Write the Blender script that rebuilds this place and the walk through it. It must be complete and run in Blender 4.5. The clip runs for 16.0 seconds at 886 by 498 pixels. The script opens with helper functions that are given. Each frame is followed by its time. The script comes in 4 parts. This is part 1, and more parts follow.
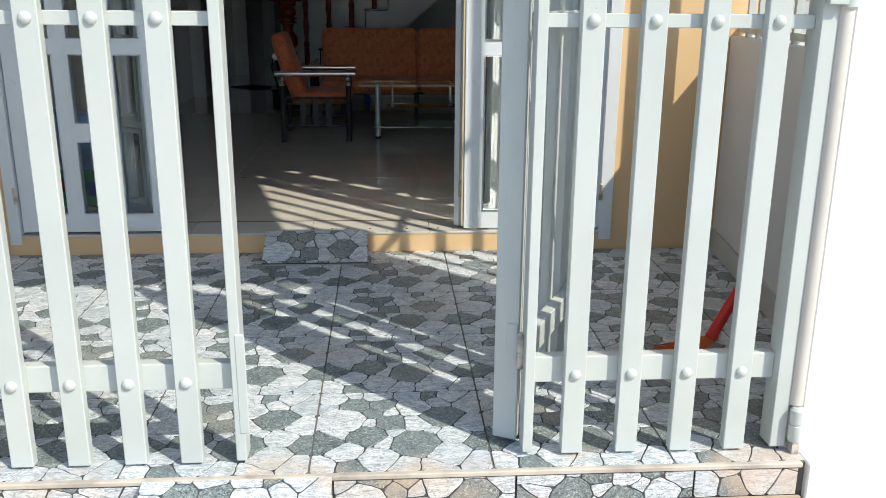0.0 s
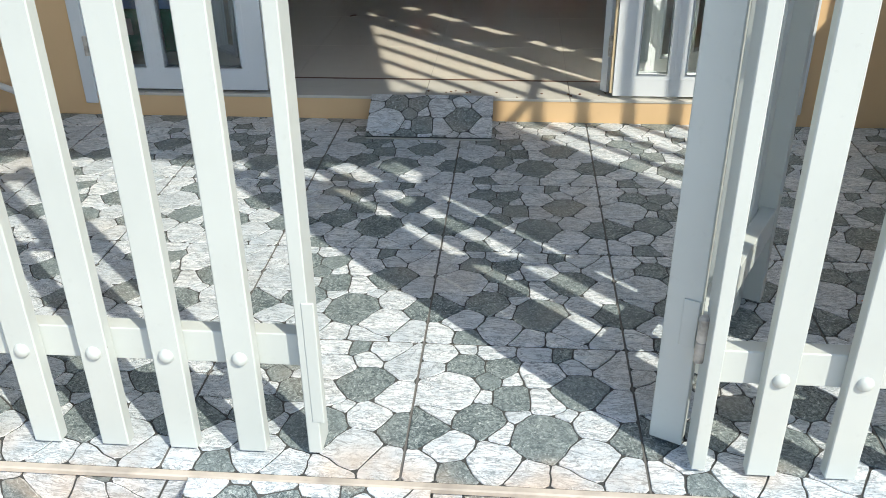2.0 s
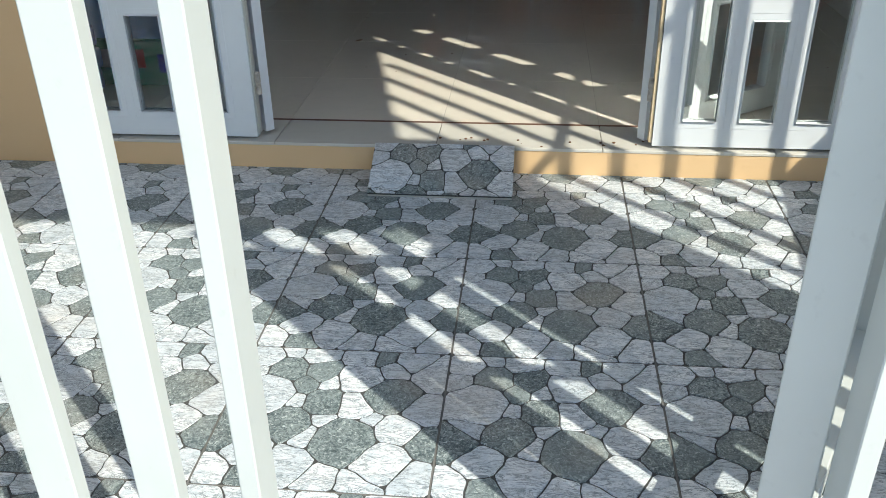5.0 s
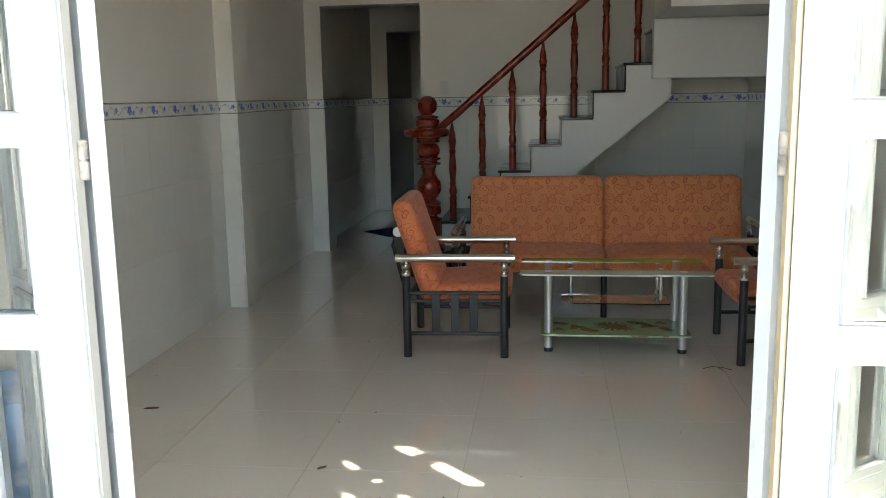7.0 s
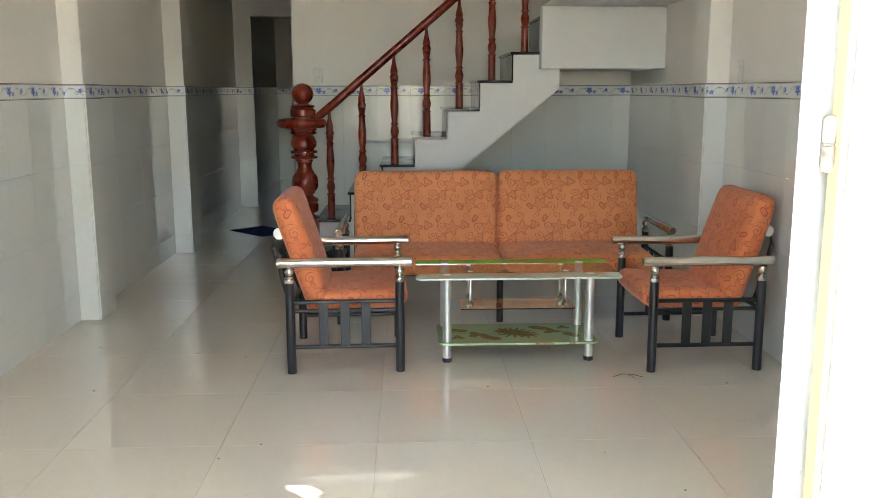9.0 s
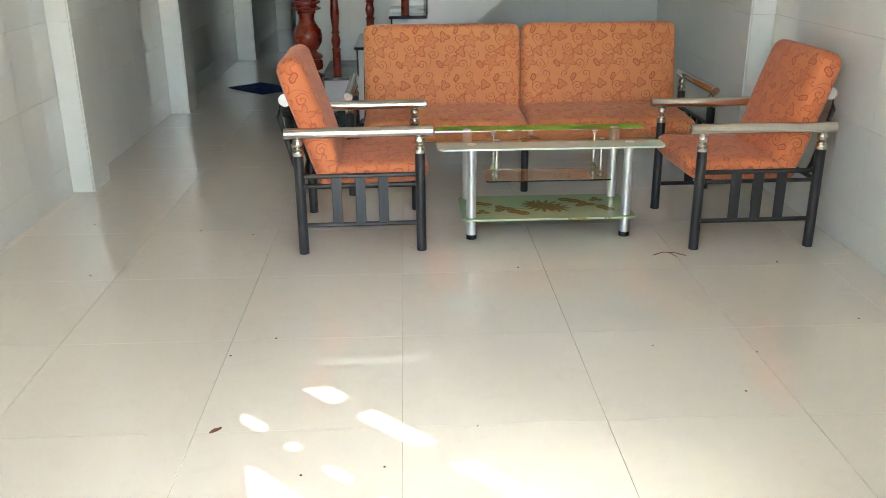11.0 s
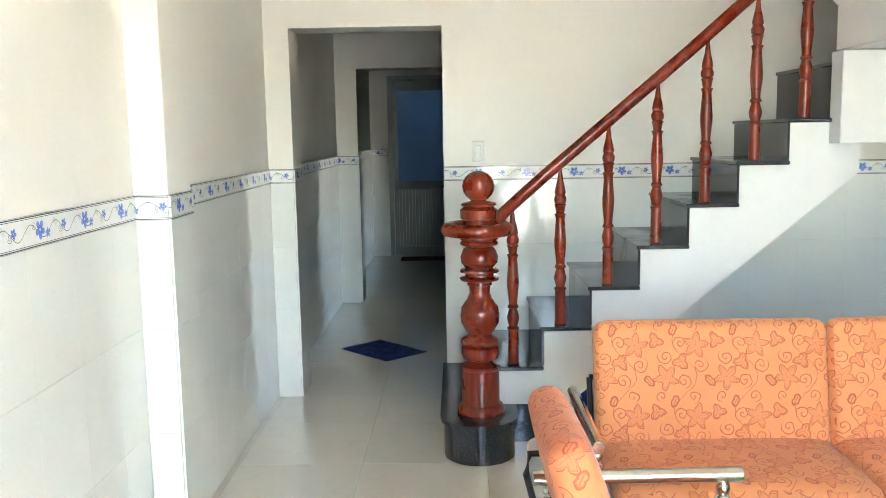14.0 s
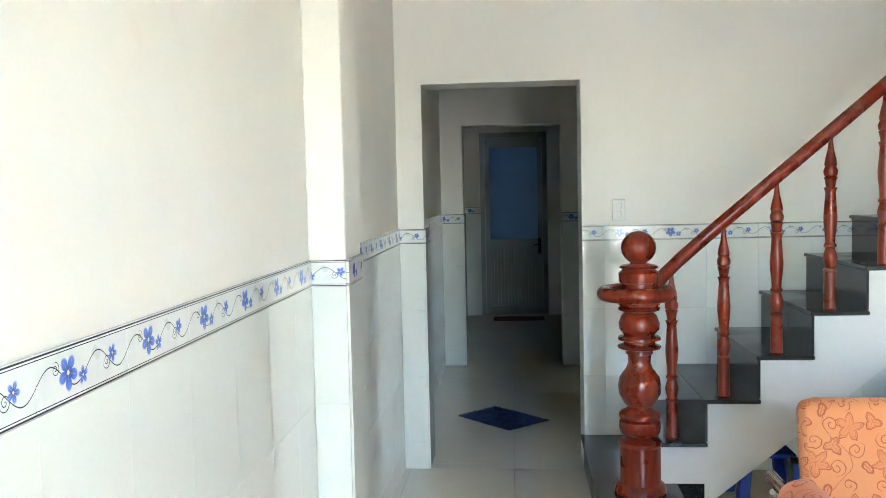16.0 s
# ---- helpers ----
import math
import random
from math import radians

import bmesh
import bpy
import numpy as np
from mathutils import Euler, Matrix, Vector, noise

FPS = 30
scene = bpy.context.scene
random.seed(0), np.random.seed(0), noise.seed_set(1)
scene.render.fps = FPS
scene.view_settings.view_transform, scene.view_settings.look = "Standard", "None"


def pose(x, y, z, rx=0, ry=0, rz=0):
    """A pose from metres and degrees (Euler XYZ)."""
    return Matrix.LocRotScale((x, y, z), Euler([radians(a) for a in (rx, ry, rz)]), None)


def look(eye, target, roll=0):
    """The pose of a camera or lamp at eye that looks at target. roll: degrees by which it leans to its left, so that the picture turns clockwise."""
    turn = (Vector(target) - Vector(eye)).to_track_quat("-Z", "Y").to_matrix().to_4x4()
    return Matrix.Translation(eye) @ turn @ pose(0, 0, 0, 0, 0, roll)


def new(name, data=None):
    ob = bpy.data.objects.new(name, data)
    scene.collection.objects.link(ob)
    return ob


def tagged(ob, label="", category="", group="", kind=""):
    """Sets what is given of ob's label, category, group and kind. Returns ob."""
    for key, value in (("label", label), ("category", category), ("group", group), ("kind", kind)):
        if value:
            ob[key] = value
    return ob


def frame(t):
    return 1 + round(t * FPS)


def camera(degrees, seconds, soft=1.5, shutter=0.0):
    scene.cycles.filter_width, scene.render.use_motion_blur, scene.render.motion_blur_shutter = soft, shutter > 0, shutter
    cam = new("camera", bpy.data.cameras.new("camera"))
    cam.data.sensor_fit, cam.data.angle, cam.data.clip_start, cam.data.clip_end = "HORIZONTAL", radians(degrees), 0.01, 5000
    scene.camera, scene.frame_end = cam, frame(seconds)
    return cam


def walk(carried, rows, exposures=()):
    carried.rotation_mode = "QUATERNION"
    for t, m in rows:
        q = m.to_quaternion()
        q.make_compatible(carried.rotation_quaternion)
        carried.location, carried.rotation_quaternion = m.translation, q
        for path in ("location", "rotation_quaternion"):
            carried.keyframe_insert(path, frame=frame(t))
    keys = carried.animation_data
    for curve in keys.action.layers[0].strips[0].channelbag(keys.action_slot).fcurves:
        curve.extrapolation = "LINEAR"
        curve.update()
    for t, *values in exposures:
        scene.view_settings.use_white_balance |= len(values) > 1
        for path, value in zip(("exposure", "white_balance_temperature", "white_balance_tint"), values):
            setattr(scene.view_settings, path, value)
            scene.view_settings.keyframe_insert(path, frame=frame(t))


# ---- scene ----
cam = camera(53.9, 16.0, soft=0.7)
PATH = [
    (0, (-0.025, -0.008, 1.246), (0.102, 1.908, 0.688), 0.4),
    (0.5, (-0.032, 0.187, 1.216), (-0.06, 2.082, 0.577), 0.3),
    (1, (-0.023, 0.399, 1.21), (-0.107, 2.284, 0.548), -0.2),
    (1.5, (0.019, 0.645, 1.239), (-0.1, 2.472, 0.432), -0.6),
    (2, (-0.034, 0.778, 1.263), (-0.189, 2.531, 0.313), -0.7),
    (2.5, (-0.122, 0.895, 1.275), (-0.29, 2.6, 0.243), -1.2),
    (3, (-0.144, 0.919, 1.27), (-0.313, 2.574, 0.158), -1.3),
    (5.5, (-0.055, 1.575, 1.315), (-0.262, 3.37, 0.463), -0.9),
    (6, (-0.125, 1.927, 1.365), (-0.351, 3.786, 0.663), -0.8),
    (6.5, (-0.112, 2.301, 1.419), (-0.355, 4.218, 0.904), -1.0),
    (7, (-0.1, 2.572, 1.485), (-0.337, 4.528, 1.142), -1.0),
    (7.5, (-0.237, 2.839, 1.516), (-0.431, 4.814, 1.267), -0.7),
    (8, (-0.275, 2.947, 1.505), (-0.307, 4.934, 1.285), -0.0),
    (8.5, (-0.268, 2.99, 1.465), (-0.196, 4.976, 1.244), 0.1),
    (9, (-0.283, 3.014, 1.449), (-0.203, 4.98, 1.09), -0.1),
    (9.5, (-0.302, 3.026, 1.452), (-0.221, 4.959, 0.946), -0.3),
    (12, (-0.434, 4.038, 1.474), (-0.36, 5.907, 0.768), -0.5),
    (12.5, (-0.505, 4.416, 1.541), (-0.43, 6.286, 0.834), -0.4),
    (13, (-0.738, 4.657, 1.59), (-0.665, 6.546, 0.937), -0.4),
    (13.5, (-0.967, 4.927, 1.624), (-0.895, 6.88, 1.199), -0.5),
    (14, (-1.13, 5.177, 1.679), (-1.166, 7.159, 1.416), -1.0),
    (14.5, (-1.407, 5.29, 1.694), (-1.539, 7.281, 1.556), -1.3),
    (15, (-1.544, 5.395, 1.7), (-1.704, 7.384, 1.565), -1.3),
    (15.5, (-1.531, 5.45, 1.726), (-1.703, 7.438, 1.592), -1.3),
    (16, (-1.586, 5.409, 1.696), (-1.751, 7.398, 1.564), -1.3),
]
EXPOSURES = [
    (0.0, 0.36, 5970, 6), (1.0, 0.42, 5980, 6), (3.0, 0.44, 5980, 5), (5.5, 0.75, 5870, 4), (6.0, 1.3, 5850, 3), (6.5, 1.75, 6120, 4), (7.0, 2.55, 6600, 6), (7.5, 3.2, 6800, 9),
    (8.5, 3.82, 7200, 10), (9.0, 3.65, 6870, 8), (9.5, 3.38, 6570, 6), (12.0, 4.35, 6850, 7), (12.5, 4.5, 6850, 7), (13.0, 4.85, 6800, 6), (14.0, 5.05, 6400, 5), (14.5, 4.95, 6170, 4), (15.0, 4.8, 6120, 4), (16.0, 4.78, 6070, 4),
]
walk(cam, [(t, look(eye, target, roll)) for t, eye, target, roll in PATH], EXPOSURES)

# ---- world, sun ----
SUN = Vector((1.0, -1.0, 1.434)).normalized()
world = bpy.data.worlds.new("sky")
scene.world = world
world.use_nodes = True
wn = world.node_tree
sky = wn.nodes.new("ShaderNodeTexSky")
sky.sky_type, sky.sun_disc = "NISHITA", False
sky.sun_elevation, sky.sun_rotation = radians(45.4), radians(135)
wn.links.new(sky.outputs[0], wn.nodes["Background"].inputs[0])
wn.nodes["Background"].inputs[1].default_value = 0.15
sun_data = bpy.data.lights.new("sun", "SUN")
sun_data.energy, sun_data.angle, sun_data.color = 4.0, radians(0.55), (1.0, 0.885, 0.715)
sun = new("sun", sun_data)
sun.matrix_world = look(SUN * 20, (0, 0, 0))

# ---- mesh helpers ----


def box(bm, x0, x1, y0, y1, z0, z1, bevel=0.0, seg=1):
    vs = [bm.verts.new((x, y, z)) for z in (z0, z1) for y in (y0, y1) for x in (x0, x1)]
    fs = [bm.faces.new([vs[i] for i in f]) for f in ((0, 2, 3, 1), (4, 5, 7, 6), (0, 1, 5, 4), (2, 6, 7, 3), (0, 4, 6, 2), (1, 3, 7, 5))]
    if bevel:
        es = list({e for f in fs for e in f.edges})
        bmesh.ops.bevel(bm, geom=es, offset=bevel, segments=seg, profile=0.5, affect="EDGES")
    return bm


def tube(bm, p, q, r, seg=16, r2=None, rounded=0.0):
    """A round bar from p to q."""
    p, q = Vector(p), Vector(q)
    ax = (q - p).normalized()
    side = ax.orthogonal().normalized()
    up = ax.cross(side)
    r2 = r if r2 is None else r2
    L = (q - p).length
    stations = [(0, r), (L, r2)]
    if rounded:
        stations = [(0, r - rounded), (rounded, r), (L - rounded, r2), (L, r2 - rounded)]
    rings = []
    for d, rr in stations:
        rings.append([bm.verts.new(p + ax * d + (side * math.cos(a) + up * math.sin(a)) * rr) for a in (2 * math.pi * i / seg for i in range(seg))])
    for a, b in zip(rings, rings[1:]):
        for i in range(seg):
            bm.faces.new((a[i], a[(i + 1) % seg], b[(i + 1) % seg], b[i])).smooth = True
    bm.faces.new(list(reversed(rings[0])))
    bm.faces.new(rings[-1])
    return bm


def sweep(bm, pts, r, seg=10, closed=False):
    """A round tube along a line of points."""
    pts = [Vector(p) for p in pts]
    n = len(pts)
    rings = []
    for i, p in enumerate(pts):
        a = pts[i - 1] if (i or closed) else p
        b = pts[(i + 1) % n] if (i < n - 1 or closed) else p
        t = (b - a).normalized()
        side = t.cross(Vector((0, 0, 1)))
        side = side.normalized() if side.length > 1e-3 else t.orthogonal().normalized()
        up = side.cross(t)
        rings.append([bm.verts.new(p + (side * math.cos(k) + up * math.sin(k)) * r) for k in (2 * math.pi * j / seg for j in range(seg))])
    for i in range(n if closed else n - 1):
        a, b = rings[i], rings[(i + 1) % n]
        for j in range(seg):
            bm.faces.new((a[j], a[(j + 1) % seg], b[(j + 1) % seg], b[j])).smooth = True
    if not closed:
        bm.faces.new(rings[0])
        bm.faces.new(list(reversed(rings[-1])))
    return bm


def lathe(bm, profile, cx=0.0, cy=0.0, seg=24):
    """A turned body from (radius, height) pairs."""
    rings = [[bm.verts.new((cx + r * math.cos(a), cy + r * math.sin(a), z)) for a in (2 * math.pi * i / seg for i in range(seg))] for r, z in profile]
    for a, b in zip(rings, rings[1:]):
        for i in range(seg):
            bm.faces.new((a[i], a[(i + 1) % seg], b[(i + 1) % seg], b[i])).smooth = True
    bm.faces.new(list(reversed(rings[0])))
    bm.faces.new(rings[-1])
    return bm


def ball(bm, c, r, seg=16, squash=1.0):
    prof = [(max(r * math.sin(math.pi * i / 10), 0.0004), c[2] - r * squash * math.cos(math.pi * i / 10)) for i in range(11)]
    return lathe(bm, prof, c[0], c[1], seg)


def prism(bm, outline, y0, y1):
    """An outline in x and z, drawn out along y."""
    a = [bm.verts.new((x, y0, z)) for x, z in outline]
    b = [bm.verts.new((x, y1, z)) for x, z in outline]
    n = len(a)
    bm.faces.new(a)
    bm.faces.new(list(reversed(b)))
    for i in range(n):
        bm.faces.new((a[i], b[i], b[(i + 1) % n], a[(i + 1) % n]))
    return bm


def slab(bm, outline, z0, z1):
    """An outline in x and y, with thickness."""
    a = [bm.verts.new((x, y, z0)) for x, y in outline]
    b = [bm.verts.new((x, y, z1)) for x, y in outline]
    n = len(a)
    bm.faces.new(list(reversed(a)))
    bm.faces.new(b)
    for i in range(n):
        bm.faces.new((a[i], a[(i + 1) % n], b[(i + 1) % n], b[i]))
    return bm


def finish(bm, name, material):
    bmesh.ops.recalc_face_normals(bm, faces=bm.faces)
    uv = bm.loops.layers.uv.verify()
    for f in bm.faces:
        n = f.normal
        k = max(range(3), key=lambda i: abs(n[i]))
        for l in f.loops:
            c = l.vert.co
            l[uv].uv = ((c.y, c.z), (c.x, c.z), (c.x, c.y))[k]
    me = bpy.data.meshes.new(name)
    bm.to_mesh(me)
    bm.free()
    me.set_sharp_from_angle(angle=radians(32))
    for m in material if isinstance(material, (list, tuple)) else [material]:
        me.materials.append(m)
    return me


def part(name, bm, material, parent=None, label=""):
    ob = new(name, finish(bm, name, material))
    ob.parent = parent
    return tagged(ob, label)


def thing(name, m, label, category, group="", kind=""):
    ob = new(name)
    ob.empty_display_size = 0.1
    ob.matrix_world = m
    return tagged(ob, label, category, group, kind)


def solid(name, bm, material, label, category, kind="", group=""):
    return tagged(part(name, bm, material), label, category, group, kind)


def B(*a, **k):
    return box(bmesh.new(), *a, **k)


def T(*a, **k):
    return tube(bmesh.new(), *a, **k)


# ---- materials ----


class Graph:
    """Short hand for shader nodes."""

    def __init__(self, name):
        self.m = bpy.data.materials.new(name)
        self.m.use_nodes = True
        self.t = self.m.node_tree
        self.bsdf = self.t.nodes["Principled BSDF"]
        self.co = self.t.nodes.new("ShaderNodeTexCoord")

    def put(self, socket, v):
        if isinstance(v, bpy.types.NodeSocket):
            self.t.links.new(v, socket)
        else:
            socket.default_value = v

    def f(self, op, a, b=None, c=None):
        n = self.t.nodes.new("ShaderNodeMath")
        n.operation = op
        for i, v in enumerate((a, b, c)):
            if v is not None:
                self.put(n.inputs[i], v)
        return n.outputs[0]

    def uv(self):
        n = self.t.nodes.new("ShaderNodeSeparateXYZ")
        self.t.links.new(self.co.outputs["UV"], n.inputs[0])
        return n.outputs[0], n.outputs[1]

    def noise(self, scale, detail=4.0, rough=0.55, where="Object", distortion=0.0, stretch=None):
        n = self.t.nodes.new("ShaderNodeTexNoise")
        n.inputs["Scale"].default_value, n.inputs["Detail"].default_value, n.inputs["Roughness"].default_value = scale, detail, rough
        n.inputs["Distortion"].default_value = distortion
        src = self.co.outputs[where]
        if stretch:
            mp = self.t.nodes.new("ShaderNodeMapping")
            mp.inputs["Scale"].default_value = stretch
            self.t.links.new(src, mp.inputs[0])
            src = mp.outputs[0]
        self.t.links.new(src, n.inputs["Vector"])
        return n.outputs["Fac"]

    def ramp(self, v, lo, hi, a=0.0, b=1.0):
        n = self.t.nodes.new("ShaderNodeMapRange")
        n.interpolation_type = "SMOOTHSTEP"
        for i, s in enumerate((v, lo, hi, a, b)):
            self.put(n.inputs[i], s)
        return n.outputs[0]

    def mix(self, fac, a, b):
        n = self.t.nodes.new("ShaderNodeMix")
        n.data_type = "RGBA"
        self.put(n.inputs[0], fac)
        self.put(n.inputs[6], (*a, 1) if isinstance(a, tuple) else a)
        self.put(n.inputs[7], (*b, 1) if isinstance(b, tuple) else b)
        return n.outputs[2]

    def bump(self, v, strength=0.2, distance=0.002):
        n = self.t.nodes.new("ShaderNodeBump")
        n.inputs["Strength"].default_value, n.inputs["Distance"].default_value = strength, distance
        self.put(n.inputs["Height"], v)
        self.t.links.new(n.outputs[0], self.bsdf.inputs["Normal"])

    def set(self, color=None, rough=None, metal=None, **more):
        if color is not None:
            self.put(self.bsdf.inputs["Base Color"], (*color, 1) if isinstance(color, tuple) else color)
        if rough is not None:
            self.put(self.bsdf.inputs["Roughness"], rough)
        if metal is not None:
            self.put(self.bsdf.inputs["Metallic"], metal)
        for k, v in more.items():
            self.put(self.bsdf.inputs[k.replace("_", " ")], v)
        return self.m

    # figures of patterns, in metres of the surface
    def wrapped(self, u, c, period):
        return self.f("SUBTRACT", self.f("FLOORED_MODULO", self.f("ADD", u, period / 2 - c), period), period / 2)

    def polar(self, u, v, cx, cy, pu, pv):
        dx, dy = self.wrapped(u, cx, pu), self.wrapped(v, cy, pv)
        r = self.f("SQRT", self.f("ADD", self.f("MULTIPLY", dx, dx), self.f("MULTIPLY", dy, dy)))
        return r, self.f("ARCTAN2", dy, dx)

    def flower(self, u, v, cx, cy, R, petals, turn, pu, pv, fat=1.0):
        """How far inside the rim of a flower a point lies, its radius, and the ribs of the petals. fat: 0 for pointed petals."""
        r, a = self.polar(u, v, cx, cy, pu, pv)
        half = self.f("MULTIPLY", self.f("ADD", a, turn), petals / 2)
        bow, tip = self.f("ABSOLUTE", self.f("COSINE", half)), self.f("ABSOLUTE", self.f("SINE", half))
        self.rib = self.f("MULTIPLY", tip, r)
        lobe = self.f("ADD", self.f("MULTIPLY", self.f("SQRT", bow), fat), self.f("MULTIPLY", self.f("ADD", self.f("SUBTRACT", 1.0, tip), self.f("MULTIPLY", bow, 0.6)), (1 - fat) / 1.6))
        rim = self.f("MULTIPLY", self.f("ADD", self.f("MULTIPLY", lobe, 0.62), 0.38), R)
        return self.f("SUBTRACT", rim, r), r

    def line(self, d, w):
        return self.ramp(self.f("ABSOLUTE", d), w, w * 0.4)

    def spiral(self, u, v, cx, cy, R, gap, way, turn, pu, pv, w):
        r, a = self.polar(u, v, cx, cy, pu, pv)
        k = self.f("ADD", self.f("DIVIDE", r, gap), self.f("MULTIPLY", self.f("ADD", a, turn), way / (2 * math.pi)))
        d = self.f("MULTIPLY", self.f("SUBTRACT", self.f("FLOORED_MODULO", k, 1.0), 0.5), gap)
        return self.f("MULTIPLY", self.line(d, w), self.f("LESS_THAN", r, R))

    def most(self, *vs):
        out = vs[0]
        for v in vs[1:]:
            out = self.f("MAXIMUM", out, v)
        return out

    def random(self, kind):
        if kind == "island":
            return self.t.nodes.new("ShaderNodeNewGeometry").outputs["Random Per Island"]
        return self.t.nodes.new("ShaderNodeObjectInfo").outputs["Random"]


def painted(name, color, rough=0.5, wear=0.06, grain=60.0, bump=0.15, stain=1.2, chips=False):
    g = Graph(name)
    big, fine = g.noise(stain, 5), g.noise(grain, 3)
    dark = tuple(c * (1 - wear * 2.2) for c in color)
    c = g.mix(g.ramp(big, 0.35, 0.75), color, dark)
    c = g.mix(g.ramp(fine, 0.62, 0.75, 0.0, 0.35), c, tuple(x * 0.85 for x in color))
    if chips:
        c = g.mix(g.ramp(g.noise(22, 5, 0.7), 0.735, 0.75, 0, 0.8), c, (0.2, 0.16, 0.12))
    g.bump(fine, bump, 0.001)
    return g.set(c, g.ramp(big, 0.2, 0.8, rough * 0.85, min(1, rough * 1.15)))


def wall_paint(name, color):
    g = Graph(name)
    c = g.mix(g.ramp(g.noise(0.8, 6), 0.35, 0.8), color, tuple(x * 0.93 for x in color))
    c = g.mix(g.ramp(g.noise(9, 3), 0.66, 0.74, 0, 0.25), c, tuple(x * 0.86 for x in color))
    g.bump(g.noise(120, 4), 0.12, 0.001)
    return g.set(c, 0.55)


def glazed(name, color, rough, vary, streak=0.05, coat=0.0):
    """Fired tile, each piece a little different."""
    g = Graph(name)
    c = g.mix(g.random("object"), color, tuple(x * (1 - vary) for x in color))
    c = g.mix(g.ramp(g.noise(7, 6, 0.6, distortion=1.5), 0.45, 0.8, 0, 0.5), c, tuple(x * (1 - streak * 2) for x in color))
    c = g.mix(g.ramp(g.noise(90, 2), 0.68, 0.76, 0, 0.3), c, tuple(x * 0.8 for x in color))
    g.bump(g.noise(2.0, 1), 0.03, 0.002)
    return g.set(c, g.ramp(g.noise(4, 5), 0.3, 0.8, rough * 0.7, rough * 1.8), Coat_Weight=coat, Coat_Roughness=0.075, Coat_IOR=1.6)


PAINT_IN = wall_paint("cream_wall_paint", (0.835, 0.805, 0.748))
PAINT_WHITE = wall_paint("white_wall_paint", (0.8, 0.79, 0.77))
PAINT_BEIGE = wall_paint("beige_wall_paint", (0.72, 0.5, 0.27))
PAINT_SIDE = wall_paint("pale_grey_wall_paint", (0.68, 0.67, 0.66))
CEIL = wall_paint("ceiling_paint", (0.86, 0.85, 0.82))
GATE = painted("grey_gate_paint", (0.54, 0.57, 0.545), 0.38, 0.05, 45, 0.1, 2.0, True)
DOOR = painted("white_door_paint", (0.7, 0.73, 0.75), 0.3, 0.03, 40, 0.06, 2.0, True)
# dark grey for the shadow line painted round the door beads
BEAD_SHADE = painted("bead_shade_line", (0.26, 0.27, 0.27), 0.8, 0.2)
CREAM = painted("cream_gasket", (0.66, 0.54, 0.34), 0.5, 0.08)
FLOOR = glazed("polished_cream_tile", (0.83, 0.77, 0.665), 0.06, 0.05, 0.06, 0.75)
SILL = glazed("sill_tile", (0.6, 0.58, 0.52), 0.16, 0.05, 0.08)
WALLTILE = glazed("pale_wall_tile", (0.75, 0.762, 0.72), 0.1, 0.03, 0.02)
GROUT = painted("grout", (0.5, 0.44, 0.37), 0.9, 0.2)
GROUT_PALE = painted("pale_grout", (0.58, 0.57, 0.52), 0.8, 0.1)
GROUT_GREY = painted("grey_tile_joint", (0.17, 0.165, 0.155), 0.9, 0.2)
GROUT_DARK = painted("dark_stone_joint", (0.075, 0.077, 0.075), 0.9, 0.15)
CONCRETE = painted("peach_concrete", (0.56, 0.42, 0.3), 0.9, 0.2, 30, 0.5, 3.0)
BLACK = painted("black_powder_coat", (0.018, 0.018, 0.02), 0.42, 0.1, 90, 0.1)
GRANITE = Graph("black_granite")
GRANITE.bump(GRANITE.noise(30), 0.03, 0.001)
GRANITE = GRANITE.set(GRANITE.mix(GRANITE.ramp(GRANITE.noise(160, 2), 0.55, 0.7), (0.022, 0.023, 0.025), (0.09, 0.09, 0.092)), GRANITE.ramp(GRANITE.noise(5), 0.3, 0.8, 0.08, 0.3))
CHROME = Graph("satin_steel")
CHROME = CHROME.set(CHROME.mix(CHROME.noise(6), (0.72, 0.68, 0.62), (0.6, 0.56, 0.5)), CHROME.ramp(CHROME.noise(25, stretch=(1, 12, 12)), 0.3, 0.8, 0.12, 0.28), 1.0)
SILVER = Graph("silver_tube")
SILVER.bump(SILVER.noise(90, stretch=(0.2, 0.2, 6)), 0.35, 0.001)
SILVER = SILVER.set(SILVER.mix(SILVER.noise(14), (0.68, 0.68, 0.66), (0.55, 0.55, 0.53)), 0.42, 0.75)
WOOD = Graph("red_lacquered_wood")
WOOD_G = WOOD.noise(5, 8, 0.65, distortion=1.2, stretch=(6, 6, 0.8))
WOOD.bump(WOOD_G, 0.05, 0.001)
WOOD = WOOD.set(WOOD.mix(WOOD.ramp(WOOD_G, 0.35, 0.7), (0.235, 0.027, 0.008), (0.12, 0.013, 0.005)), WOOD.ramp(WOOD.noise(9), 0.3, 0.8, 0.24, 0.38), Coat_Weight=0.25, Coat_Roughness=0.09, Specular_IOR_Level=0.35)
BLUE_PLASTIC = painted("blue_plastic", (0.015, 0.07, 0.45), 0.4, 0.1)
BLUE_CLOTH = painted("blue_tarpaulin", (0.32, 0.54, 0.85), 0.6, 0.25, 20, 0.6, 6)
BLUE_MAT = painted("blue_shag", (0.01, 0.035, 0.13), 0.95, 0.3, 40, 1.0, 12)
RED_MAT = painted("dark_red_mat", (0.09, 0.012, 0.015), 0.95, 0.3, 60, 0.8, 8)
ORANGE = painted("orange_bristle", (0.72, 0.17, 0.03), 0.7, 0.2)
RED = painted("red_plastic", (0.65, 0.03, 0.02), 0.35, 0.1)
